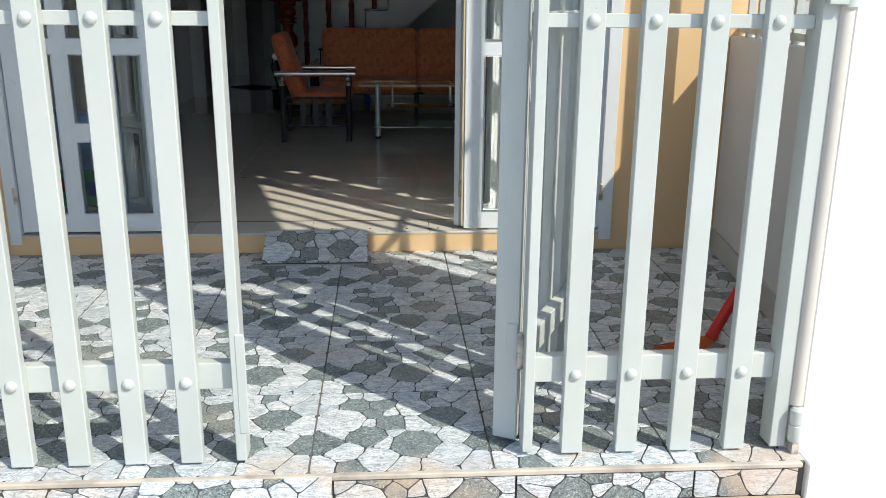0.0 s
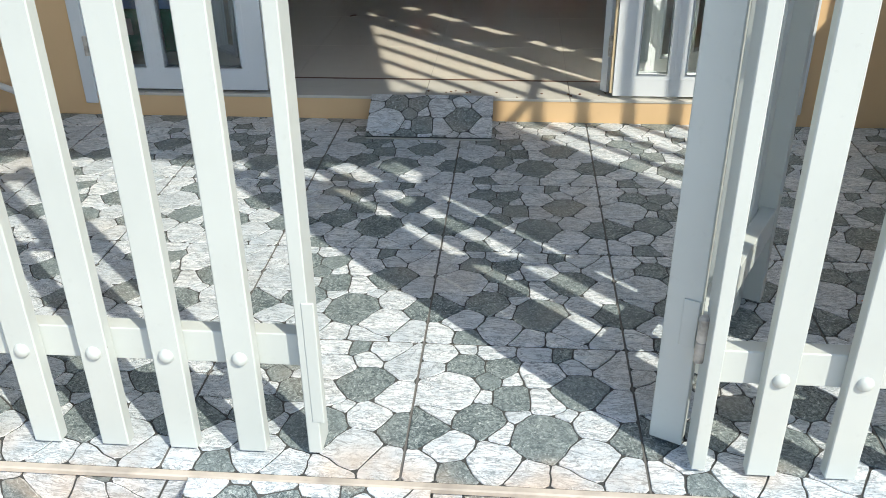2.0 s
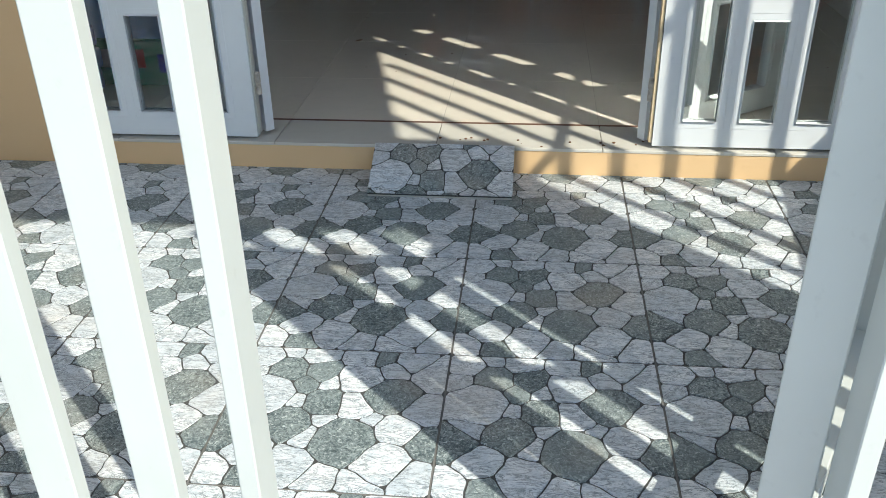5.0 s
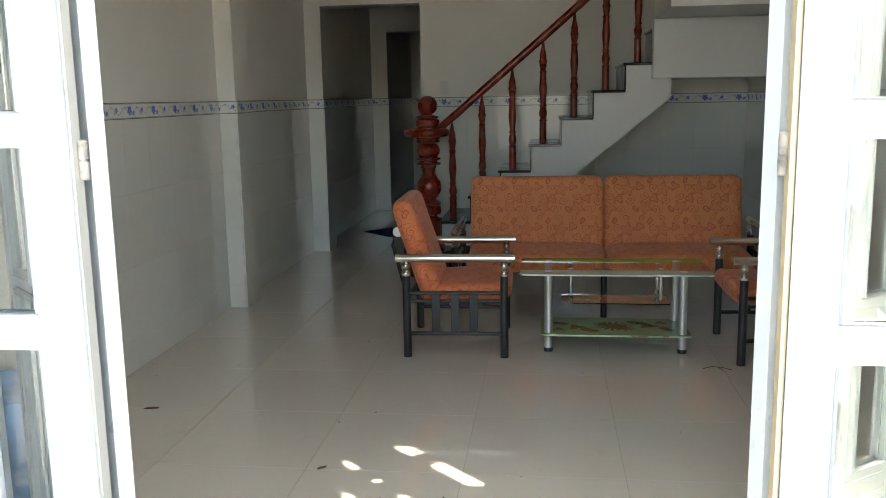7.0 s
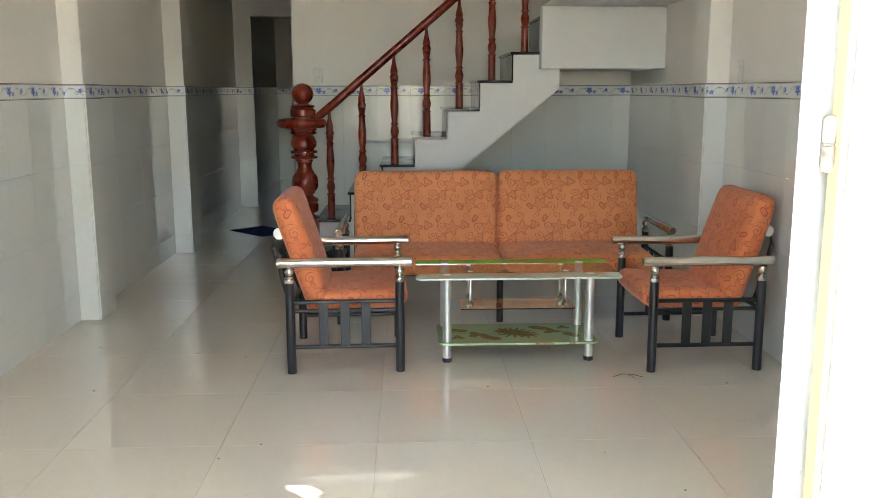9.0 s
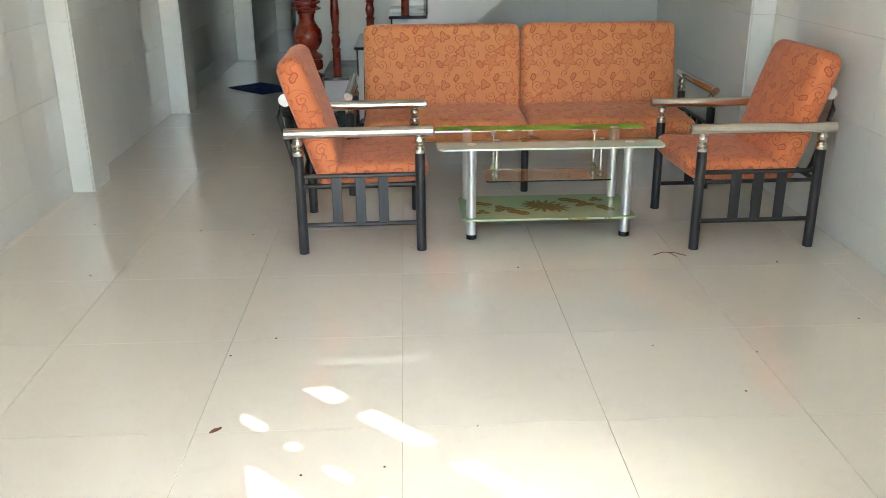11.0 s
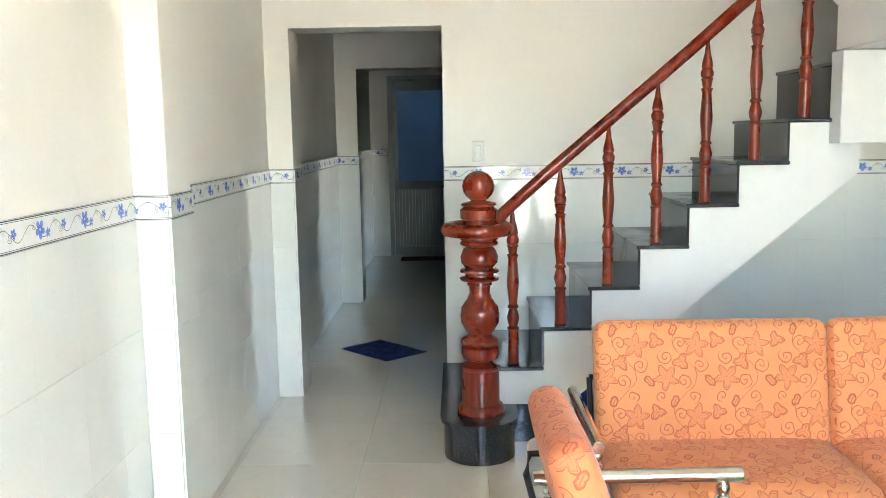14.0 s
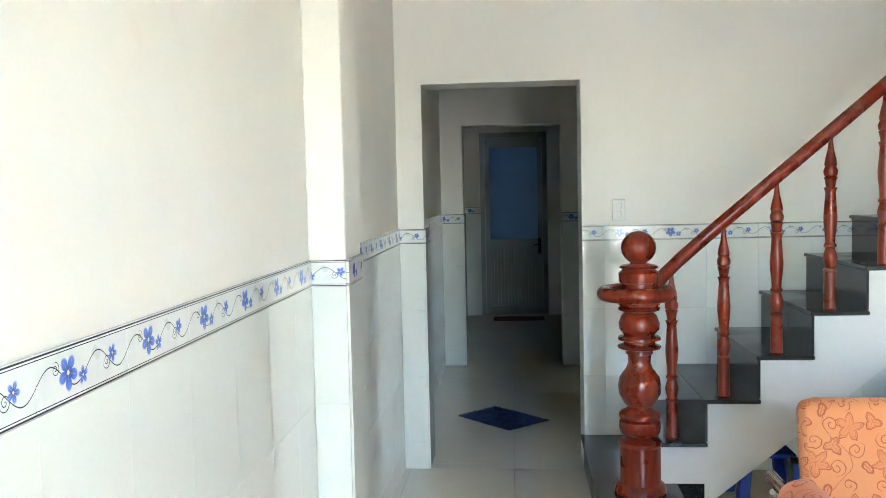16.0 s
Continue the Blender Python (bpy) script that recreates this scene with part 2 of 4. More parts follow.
WHITE_PLASTIC = painted("white_plastic", (0.75, 0.74, 0.7), 0.35, 0.04)
CARTON_GREEN = painted("green_printed_carton", (0.04, 0.3, 0.17), 0.5, 0.15)
CARTON_RED = painted("red_printed_carton", (0.4, 0.03, 0.03), 0.5, 0.15)
RUST = painted("rusty_white_hinge", (0.6, 0.55, 0.48), 0.45, 0.34, 30, 0.3, 25)
ALU = painted("grey_aluminium_paint", (0.4, 0.43, 0.43), 0.4, 0.1)
DIRT = painted("dry_leaf", (0.16, 0.07, 0.03), 0.9, 0.3)

GLASS = Graph("clear_pane")
GLASS = GLASS.set((0.93, 0.97, 0.96), 0.01, Transmission_Weight=1.0, IOR=1.45)
GLASS_TOP = Graph("greenish_clear_glass")
GLASS_TOP = GLASS_TOP.set((0.8, 0.95, 0.88), 0.01, Transmission_Weight=1.0, IOR=1.45)
FROST = Graph("blue_figured_glass")
FROST.bump(FROST.noise(38, 1), 0.6, 0.004)
FROST = FROST.set((0.35, 0.55, 0.78), 0.45, Transmission_Weight=0.85, IOR=1.4)
GREEN_BAND = Graph("vivid_green_backed_glass")
GREEN_BAND = GREEN_BAND.set(GREEN_BAND.mix(GREEN_BAND.noise(8), (0.13, 0.5, 0.025), (0.1, 0.42, 0.02)), 0.08, Specular_IOR_Level=0.25)
MINT_BAND = Graph("mint_backed_glass")
MINT_BAND = MINT_BAND.set(MINT_BAND.mix(MINT_BAND.noise(8), (0.6, 0.78, 0.66), (0.52, 0.71, 0.6)), 0.06, Coat_Weight=0.6)


def stone_face(name, dark):
    g = Graph(name)
    pick = g.f("FRACT", g.f("ADD", g.f("MULTIPLY", g.random("island"), 7.3), g.f("MULTIPLY", g.random("object"), 3.1)))
    veins = g.noise(19, 10, 0.76, distortion=1.3, stretch=(1, 1.5, 1))
    cracks = g.noise(42, 8, 0.74, distortion=1.6, stretch=(1, 1.7, 1))
    speck = g.noise(110, 5, 0.78, distortion=0.8)
    tone = g.f("FRACT", g.f("MULTIPLY", pick, 5.7))
    if dark:
        chips = g.noise(48, 7, 0.85, distortion=2.6)
        c = g.mix(g.ramp(chips, 0.42, 0.58), (0.028, 0.05, 0.058), (0.3, 0.35, 0.35))
        c = g.mix(g.ramp(veins, 0.5, 0.66, 0, 0.6), c, (0.06, 0.085, 0.095))
        c = g.mix(g.ramp(speck, 0.56, 0.62, 0, 0.8), c, (0.7, 0.75, 0.74))
        c = g.mix(g.ramp(tone, 0, 1, 0, 0.35), c, (0.24, 0.285, 0.295))
    else:
        fibre = g.noise(11, 8, 0.7, distortion=1.3, stretch=(1, 3.4, 1))
        fold = g.f("ABSOLUTE", g.f("SUBTRACT", fibre, 0.5))
        fold2 = g.f("ABSOLUTE", g.f("SUBTRACT", g.noise(26, 5, 0.65, distortion=1.6, stretch=(1, 2.4, 1)), 0.52))
        c = g.mix(g.ramp(veins, 0.38, 0.66), (0.86, 0.875, 0.885), (0.53, 0.59, 0.64))
        c = g.mix(g.ramp(tone, 0.1, 1.0, 0, 0.55), c, (0.48, 0.54, 0.595))
        c = g.mix(g.ramp(fold, 0.03, 0.004, 0, 0.85), c, (0.16, 0.195, 0.215))
        c = g.mix(g.ramp(fold2, 0.024, 0.004, 0, 0.6), c, (0.22, 0.26, 0.285))
        c = g.mix(g.ramp(g.noise(34, 6, 0.8, distortion=2.0), 0.6, 0.68, 0, 0.7), c, (0.88, 0.88, 0.87))
        c = g.mix(g.ramp(speck, 0.6, 0.72, 0, 0.35), c, (0.36, 0.39, 0.41))
    geo = g.t.nodes.new("ShaderNodeNewGeometry")
    st = g.t.nodes.new("ShaderNodeTexNoise")
    st.inputs["Scale"].default_value, st.inputs["Detail"].default_value = 2.3, 6
    g.t.links.new(geo.outputs["Position"], st.inputs["Vector"])
    sep = g.t.nodes.new("ShaderNodeSeparateXYZ")
    g.t.links.new(geo.outputs["Position"], sep.inputs[0])
    c = g.mix(g.ramp(st.outputs[0], 0.5, 0.75, 0, 0.38), c, (0.5, 0.42, 0.33))
    # cement smeared along the gate line
    smear = g.f("MULTIPLY", g.ramp(sep.outputs[1], 2.24, 2.14), g.ramp(st.outputs[0], 0.46, 0.58))
    c = g.mix(g.f("MULTIPLY", smear, 0.6), c, (0.62, 0.48, 0.36))
    g.bump(g.f("ADD", g.f("ADD", veins, g.f("MULTIPLY", cracks, -0.5)), g.f("MULTIPLY", speck, 0.4)), 0.6, 0.004)
    return g.set(c, g.ramp(veins, 0.3, 0.8, 0.3, 0.5))


def upholstery(name, red=1.0):
    """Orange brocade with flowers and scrolls."""
    g = Graph(name)
    u, v = g.uv()
    wob = g.noise(30, 2, where="UV")
    u = g.f("ADD", u, g.f("MULTIPLY", g.f("SUBTRACT", wob, 0.5), 0.013))
    wob = g.noise(24, 2, where="UV", distortion=0.5, stretch=(1.3, 0.9, 1))
    v = g.f("ADD", v, g.f("MULTIPLY", g.f("SUBTRACT", wob, 0.5), 0.02))
    u, v = g.f("MULTIPLY", u, 1.12), g.f("MULTIPLY", v, 1.12)
    pu, pv = 0.255, 0.30
    rims, fills = [], []
    for cx, cy, R, n, turn in ((0.05, 0.07, 0.056, 5, 0.4), (0.178, 0.205, 0.056, 5, 1.1), (0.115, 0.135, 0.038, 3, 0.9), (0.01, 0.225, 0.036, 3, 2.2), (0.235, 0.055, 0.026, 2, 0.8), (0.085, 0.27, 0.024, 2, 2.0)):
        d, r = g.flower(u, v, cx, cy, R, n, turn, pu, pv, 0.3)
        rims += [g.line(d, 0.0036), g.line(g.f("SUBTRACT", d, R * 0.16), 0.0016), g.f("MULTIPLY", g.ramp(g.rib, 0.0016, 0.0006), g.f("GREATER_THAN", d, R * 0.25))]
        fills.append(g.ramp(d, 0.0, 0.008))
    for cx, cy, R, way, turn in ((0.125, 0.055, 0.033, 1, 0.0), (0.195, 0.12, 0.034, -1, 1.0), (0.05, 0.155, 0.034, 1, 2.0), (0.112, 0.215, 0.032, -1, 3.0), (0.165, 0.29, 0.028, 1, 1.5), (0.03, 0.29, 0.024, -1, 0.5)):
        rims.append(g.spiral(u, v, cx, cy, R, 0.0195, way, turn, pu, pv, 0.0026))
    w = g.f("SUBTRACT", g.wrapped(u, 0.13, pu), g.f("MULTIPLY", g.f("SINE", g.f("MULTIPLY", v, 2 * math.pi / pv)), 0.05))
    rims.append(g.line(w, 0.0018))
    rim, fill = g.most(*rims), g.most(*fills)
    weave = g.noise(420, 2, where="UV")
    base = g.mix(g.ramp(g.noise(3, 4), 0.3, 0.8), (0.74, 0.285 * red, 0.112 * red), (0.66, 0.232 * red, 0.085 * red))
    base = g.mix(g.ramp(weave, 0.4, 0.7, 0, 0.35), base, (0.5, 0.15, 0.05))
    c = g.mix(g.f("MULTIPLY", fill, 0.2), base, (0.62, 0.13, 0.05))
    c = g.mix(g.f("MULTIPLY", rim, 0.84), c, (0.36, 0.055, 0.024))
    g.bump(g.f("ADD", g.f("MULTIPLY", weave, 0.4), g.f("MULTIPLY", rim, -0.5)), 0.35, 0.002)
    return g.set(c, 0.72, Sheen_Weight=0.15)


def border_tile_face():
    """White strip with blue flowers, thin dark vines and dark edge lines. u along, v up."""
    g = Graph("blue_flower_border_tile")
    u, v = g.uv()
    P, H = 0.28, 0.085
    far = 10.0
    blues, lines, hearts, deep = [], [], [], None
    for cx, cy, R, n, turn in ((0.085, 0.044, 0.029, 5, 0.3), (0.128, 0.032, 0.016, 5, 0.9), (0.225, 0.047, 0.017, 5, 1.4)):
        d, r = g.flower(u, v, cx, cy, R, n, turn, P, far, 0.9)
        blues.append(g.ramp(d, -0.001, 0.005))
        deep = g.f("MAXIMUM", deep, g.ramp(r, R * 0.75, R * 0.2)) if deep else g.ramp(r, R * 0.75, R * 0.2)
        hearts.append(g.ramp(r, R * 0.16, R * 0.1))
        hearts.append(g.f("MULTIPLY", g.ramp(g.rib, 0.0008, 0.0003), g.f("MULTIPLY", 0.5, g.f("GREATER_THAN", d, R * 0.2))))
    lines.append(g.spiral(u, v, 0.205, 0.038, 0.013, 0.007, 1, 0.5, P, far, 0.0011))
    lines.append(g.spiral(u, v, 0.05, 0.055, 0.011, 0.006, -1, 0.5, P, far, 0.001))
    vine = g.f("SUBTRACT", v, g.f("ADD", 0.042, g.f("MULTIPLY", g.f("SINE", g.f("MULTIPLY", u, 4 * math.pi / P)), 0.019)))
    lines.append(g.line(vine, 0.0014))
    leaf, _ = g.flower(u, v, 0.172, 0.058, 0.016, 2, 0.6, P, far)
    c = g.mix(g.ramp(g.noise(20, 3), 0.4, 0.8), (0.76, 0.77, 0.75), (0.68, 0.7, 0.69))
    c = g.mix(g.ramp(leaf, 0, 0.004, 0, 0.5), c, (0.5, 0.53, 0.52))
    c = g.mix(g.most(*lines), c, (0.06, 0.06, 0.08))
    blue = g.mix(g.f("MULTIPLY", deep, g.noise(90, 3, where="UV")), (0.14, 0.23, 0.7), (0.012, 0.025, 0.2))
    c = g.mix(g.most(*blues), c, blue)
    c = g.mix(g.most(*hearts), c, (0.75, 0.7, 0.55))
    edge = g.most(*[g.line(g.f("SUBTRACT", v, at), wide) for at, wide in ((0.0028, 0.0021), (H - 0.0028, 0.0021), (0.0075, 0.0011), (H - 0.0075, 0.0011))])
    c = g.mix(edge, c, (0.035, 0.035, 0.05))
    return g.set(c, 0.14)


def shelf_face():
    """Pale green painted glass with a brown flower spray; the pattern is centred on the shelf."""
    g = Graph("green_flower_printed_shelf")
    u, v = g.uv()
    far = 10.0
    inks = []
    for cx, cy, R, n, turn in ((0.0, 0.0, 0.085, 7, 0.2), (0.06, -0.035, 0.06, 5, 0.8), (-0.05, 0.03, 0.055, 5, 0.1), (0.2, 0.02, 0.05, 3, 0.3), (-0.2, -0.03, 0.05, 3, 2.2), (0.29, -0.05, 0.045, 2, 0.9), (-0.29, 0.05, 0.045, 2, 0.4), (0.14, 0.085, 0.05, 2, 0.5), (-0.13, -0.09, 0.05, 2, 0.6), (0.27, 0.09, 0.035, 3, 0.5), (-0.3, -0.08, 0.035, 3, 0.5)):
        d, r = g.flower(u, v, cx, cy, R * 1.25, n * 2 - 1 if n > 3 else n, turn, far, far, 0.1)
        inks.append(g.f("MULTIPLY", g.ramp(d, 0.0, 0.004), g.ramp(g.rib, 0.0008, 0.002)))
    stem = g.f("SUBTRACT", v, g.f("MULTIPLY", g.f("SINE", g.f("MULTIPLY", u, 11.0)), 0.04))
    inks.append(g.f("MULTIPLY", g.line(stem, 0.003), g.f("LESS_THAN", g.f("ABSOLUTE", u), 0.33)))
    c = g.mix(g.noise(6), (0.42, 0.55, 0.32), (0.36, 0.48, 0.28))
    ink = g.mix(g.noise(40, 4), (0.3, 0.2, 0.05), (0.17, 0.13, 0.04))
    return g.set(g.mix(g.f("MULTIPLY", g.most(*inks), 0.9), c, ink), 0.12, Coat_Weight=0.4)


STONE, STONE_DARK = stone_face("pale_flagstone_glaze", False), stone_face("dark_flagstone_glaze", True)
FABRIC, BORDER, SHELF = upholstery("orange_floral_brocade"), border_tile_face(), shelf_face()
# same brocade, reddened for the armchairs, which face away from the light
FABRIC_SHADED = upholstery("shaded_orange_floral_brocade", 0.78)

# ---- the plan ----
FL = 0.10                      # level of the rooms' floor above the terrace
WEST, EAST, CEIL_Z = -2.247, 1.585, 3.4
FRONT_Y, SILL_Y, BACK_Y = 4.33, 4.245, 10.33
HALL_E, HALL_Y, END_Y = EAST, 13.3, 16.5

# ground and street side
g0 = bmesh.new()
vs = [g0.verts.new(p) for p in ((-400, -400, -0.12), (400, -400, -0.12), (400, 400, -0.12), (-400, 400, -0.12))]
g0.faces.new(vs)
ROADMAT = painted("pale_street_concrete", (0.5, 0.47, 0.42), 0.9, 0.2, 25, 0.5, 0.6)
ground = solid("ground", g0, ROADMAT, "dusty grey concrete street in front of the gate", "ground", "structure")
solid("kerb", B(-2.7, 1.135, 1.78, 2.102, -0.3, -0.10, 0.01), CONCRETE, "peach concrete strip along the foot of the terrace", "kerb", "structure")

# the house shell
w = box(bmesh.new(), WEST - 0.12, WEST, FRONT_Y + 0.17, END_Y + 0.2, -0.1, CEIL_Z)
wall_west = solid("wall_west", w, PAINT_IN, "cream painted long wall with tiled lower part", "wall", "structure")
w = box(bmesh.new(), EAST, EAST + 0.12, FRONT_Y + 0.17, BACK_Y + 0.28, -0.1, CEIL_Z)
wall_east = solid("wall_east", w, PAINT_IN, "cream painted wall with tiled lower part", "wall", "structure")
w = bmesh.new()
box(w, WEST, -2.10, BACK_Y, BACK_Y + 0.28, -0.1, CEIL_Z)
box(w, -1.211, EAST, BACK_Y, BACK_Y + 0.28, -0.1, CEIL_Z)
box(w, -2.10, -1.211, BACK_Y, BACK_Y + 0.28, 2.297, CEIL_Z)
wall_north = solid("wall_north", w, PAINT_IN, "cream painted back wall with an open doorway to the hall", "wall", "structure")
w = bmesh.new()
box(w, WEST - 0.4, -1.873, FRONT_Y - 0.078, FRONT_Y + 0.17, -0.1, CEIL_Z)
box(w, 1.116, 1.85, FRONT_Y - 0.078, FRONT_Y + 0.17, -0.1, CEIL_Z)
box(w, -1.87, 1.11, FRONT_Y, FRONT_Y + 0.17, 2.62, CEIL_Z)
wall_south = solid("wall_south", w, PAINT_BEIGE, "beige painted house front with a wide door opening", "wall", "structure")
# unseen side wall; the added width keeps bounced light in the hall low
w = bmesh.new()
box(w, HALL_E, HALL_E + 0.12, BACK_Y + 0.28, END_Y + 0.2, -0.1, CEIL_Z)
wall_hall = solid("wall_hall", w, PAINT_IN, "unseen cream painted side wall, set far east to dim the hall", "wall", "structure")
w = bmesh.new()
box(w, WEST, -2.05, HALL_Y, HALL_Y + 0.27, -0.1, CEIL_Z)
box(w, -1.165, HALL_E, HALL_Y, HALL_Y + 0.27, -0.1, CEIL_Z)
box(w, -2.05, -1.165, HALL_Y, HALL_Y + 0.27, 2.28, CEIL_Z)
wall_mid = solid("wall_middle", w, PAINT_IN, "cream painted cross wall with an open doorway", "wall", "structure")
w = bmesh.new()
box(w, WEST, -2.02, END_Y, END_Y + 0.2, -0.1, CEIL_Z)
box(w, -1.17, HALL_E, END_Y, END_Y + 0.2, -0.1, CEIL_Z)
box(w, -2.02, -1.17, END_Y, END_Y + 0.2, 2.42, CEIL_Z)
wall_end = solid("wall_end", w, PAINT_IN, "end wall of the hall round the back door", "wall", "structure")
solid("ceiling", B(WEST - 0.12, EAST + 0.12, FRONT_Y, END_Y + 0.2, CEIL_Z, CEIL_Z + 0.15), CEIL, "plain white ceiling", "ceiling", "structure")
floor = solid("floor", B(WEST, EAST, SILL_Y + 0.01, END_Y + 0.2, -0.12, FL - 0.008), GROUT, "polished cream tiled floor with thin brown joints", "floor", "structure")

# unseen enclosure; the slit in its roof sets how much daylight reaches the back door
w = bmesh.new()
box(w, WEST - 0.12, HALL_E + 0.12, END_Y + 1.3, END_Y + 1.42, -0.1, 3.4)
box(w, WEST - 0.24, WEST - 0.12, END_Y + 0.2, END_Y + 1.42, -0.1, 3.4)
box(w, HALL_E + 0.12, HALL_E + 0.24, END_Y + 0.2, END_Y + 1.42, -0.1, 3.4)
box(w, WEST - 0.12, HALL_E + 0.12, END_Y + 0.2, END_Y + 1.235, 3.4, 3.5)
solid("yard_shade_box", w, PAINT_SIDE, "unseen grey enclosure added behind the back door to dim its glass", "wall", "structure")

solid("threshold", B(-1.87, 1.11, 4.4755, 4.4915, FL - 0.02, FL + 0.001), painted("rusty_threshold_strip", (0.13, 0.06, 0.035), 0.7, 0.3), "rusty brown strip between sill and room floor", "threshold", "structure")

# pilasters along the walls
def pilaster(name, x0, x1, y0, y1):
    return solid(name, B(x0, x1, y0, y1, FL - 0.01, CEIL_Z, 0.004), PAINT_IN, "white painted pilaster with tiled foot and flower border", "column", "structure")


pil_w = pilaster("column_1", WEST, -2.125, 8.15, 8.41)
pil_e = pilaster("column_2", 1.452, EAST, 8.08, 8.34)

# terrace
terrace = solid("terrace", B(-2.75, 1.9, 2.1035, SILL_Y + 0.005, -0.3, -0.0032), GROUT_GREY, "terrace paved with flagstone patterned tiles", "terrace", "structure")
sill = solid("sill", B(-1.872, 1.115, SILL_Y, SILL_Y + 0.012, -0.1, FL - 0.012), PAINT_BEIGE, "beige rendered riser under the door sill", "sill", "structure")
solid("trim", B(-2.75, 1.126, 2.089, 2.1085, -0.014, 0.0015, 0.003), painted("cream_edge_trim", (0.56, 0.5, 0.43), 0.7, 0.2, 30, 0.4, 9), "cream edge strip along the terrace step", "trim", "structure")

# side wall of the terrace, its plinth, the rail on it
SIDE_A, SIDE_B = Vector((1.40, 2.25)), Vector((1.665, 4.33))
along = (SIDE_B - SIDE_A).normalized()
out = Vector((along.y, -along.x))


def side(s, d):
    p = SIDE_A + along * s + out * d
    return (p.x, p.y)


L_SIDE = (SIDE_B - SIDE_A).length
solid("wall_side", slab(bmesh.new(), [side(0, 0), side(0, 0.1), side(L_SIDE, 0.1), side(L_SIDE, 0)], -0.1, 1.07), PAINT_SIDE, "pale grey rendered side wall of the terrace", "wall", "structure")
solid("baseboard", slab(bmesh.new(), [side(0, -0.012), side(0, -0.001), side(L_SIDE, -0.001), side(L_SIDE, -0.012)], 0.0, 0.11), GROUT_PALE, "pale cement plinth along the side wall", "baseboard", "structure")
rail = thing("wall_railing", pose(*side(0, 0.05), 1.07, 0, 0, math.degrees(math.atan2(along.y, along.x))), "white steel bar railing on top of the side wall", "railing")
for z in (0.03, 1.16):
    part("rail", B(0, L_SIDE, -0.015, 0.015, z - 0.015, z + 0.015), GATE, rail)
for i in range(13):
    x = 0.04 + i * 0.168
    part("bar", B(x - 0.015, x + 0.015, -0.015, 0.015, 0.0, 2.3), GATE, rail)

# street pillar by the gate, white
solid("pillar_foot", B(1.138, 1.8, 2.08, 2.1625, -0.12, 0.003, 0.004), PAINT_WHITE, "white rendered foot of the gate pillar", "pillar", "structure")
solid("gate_pillar", B(1.138, 1.8, 2.163, 2.36, -0.12, 2.9, 0.008), PAINT_WHITE, "white rendered gate pillar", "pillar", "structure")
solid("wall_left", B(-2.42, -2.29, 2.2, FRONT_Y - 0.0785, -0.12, 2.4), PAINT_SIDE, "pale grey side wall at the far end of the terrace", "wall", "structure")
# unseen roof slab, added to shade the terrace; its free edge runs askew
solid("terrace_shade_roof", slab(bmesh.new(), [(-2.75, 1.38), (1.893, 1.38), (1.21, 4.33), (-2.75, 4.33)], 3.4, 3.48), CEIL, "unseen flat slab over the terrace, added to shade it", "roof", "structure")

# ---- gate ----


def bolt(bm, x, y, z, r=0.0165):
    rings = []
    for i in range(5):
        a = math.pi / 2 * i / 4.3
        rings.append([bm.verts.new((x + r * math.cos(a) * math.cos(k), y - r * 0.75 * math.sin(a), z + r * math.cos(a) * math.sin(k))) for k in (2 * math.pi * j / 12 for j in range(12))])
    for a, b in zip(rings, rings[1:]):
        for j in range(12):
            bm.faces.new((a[j], a[(j + 1) % 12], b[(j + 1) % 12], b[j])).smooth = True
    bm.faces.new(rings[-1])
    return bm


BOLT = finish(bolt(bmesh.new(), 0, 0, 0), "bolt", GATE)
GATE_TOP = 2.05


def gate_leaf(m, label, width, bars, bar_w=0.06, stile_a=0.028, stile_b=0.045, group="gate leaves", rails_front=False):
    """A leaf in its own x from 0 to width; bars face -y, rails behind them."""
    leaf = thing("gate_leaf", m, label, "gate", group)
    part("stile", B(0, stile_a, -0.015, 0.05, 0.012, GATE_TOP, 0.002), GATE, leaf)
    part("stile", B(width - stile_b, width, -0.02, 0.05, 0.012, GATE_TOP, 0.002), GATE, leaf)
    for z0, z1 in ((0.214, 0.29), (1.172, 1.207), (1.9, 1.95)):
        part("rail", B(stile_a, width - stile_b, -0.018 if rails_front else 0.012, 0.02 if rails_front else 0.05, z0, z1, 0.002), GATE, leaf)
    for x in bars:
        b = part("bar", B(x - bar_w / 2, x + bar_w / 2, 0.0205 if rails_front else -0.02, 0.05 if rails_front else 0.0115, 0.008, GATE_TOP, 0.0025), GATE, leaf)
        for z in () if rails_front else (0.248, 1.19):
            k = new("bolt", BOLT)
            k.parent, k.location = b, (x, -0.0195, z)
    return leaf


GY = 2.185
gate_leaf(pose(0.347, GY, 0), "light grey steel slat gate leaf, closed, beside the white pillar", 0.757, (0.139, 0.294, 0.45, 0.606))
leaf_f = gate_leaf(pose(0.326, GY + 0.075, 0, 0, 0, 63.4), "light grey steel slat gate leaf, folded inwards", 0.70, (0.14, 0.29, 0.44, 0.59), stile_a=0.03, rails_front=True)
part("hinge_plate", B(-0.0155, -0.0122, -0.016, 0.016, 0.262, 0.37, 0.001), GATE, leaf_f, "welded steel hinge plate")
part("end_plate", B(-0.012, -0.002, -0.0185, 0.052, 0.012, GATE_TOP, 0.002), GATE, leaf_f)
leaf_l = gate_leaf(pose(-1.29, GY, 0), "light grey steel slat gate leaf with a latch plate, closed", 0.872, (0.119, 0.27, 0.421, 0.572, 0.723), stile_a=0.045, stile_b=0.028)
latch = part("latch_plate", B(0.858, 0.884, -0.022, -0.0155, 0.095, 0.385, 0.002), GATE, leaf_l, "grey steel latch plate")
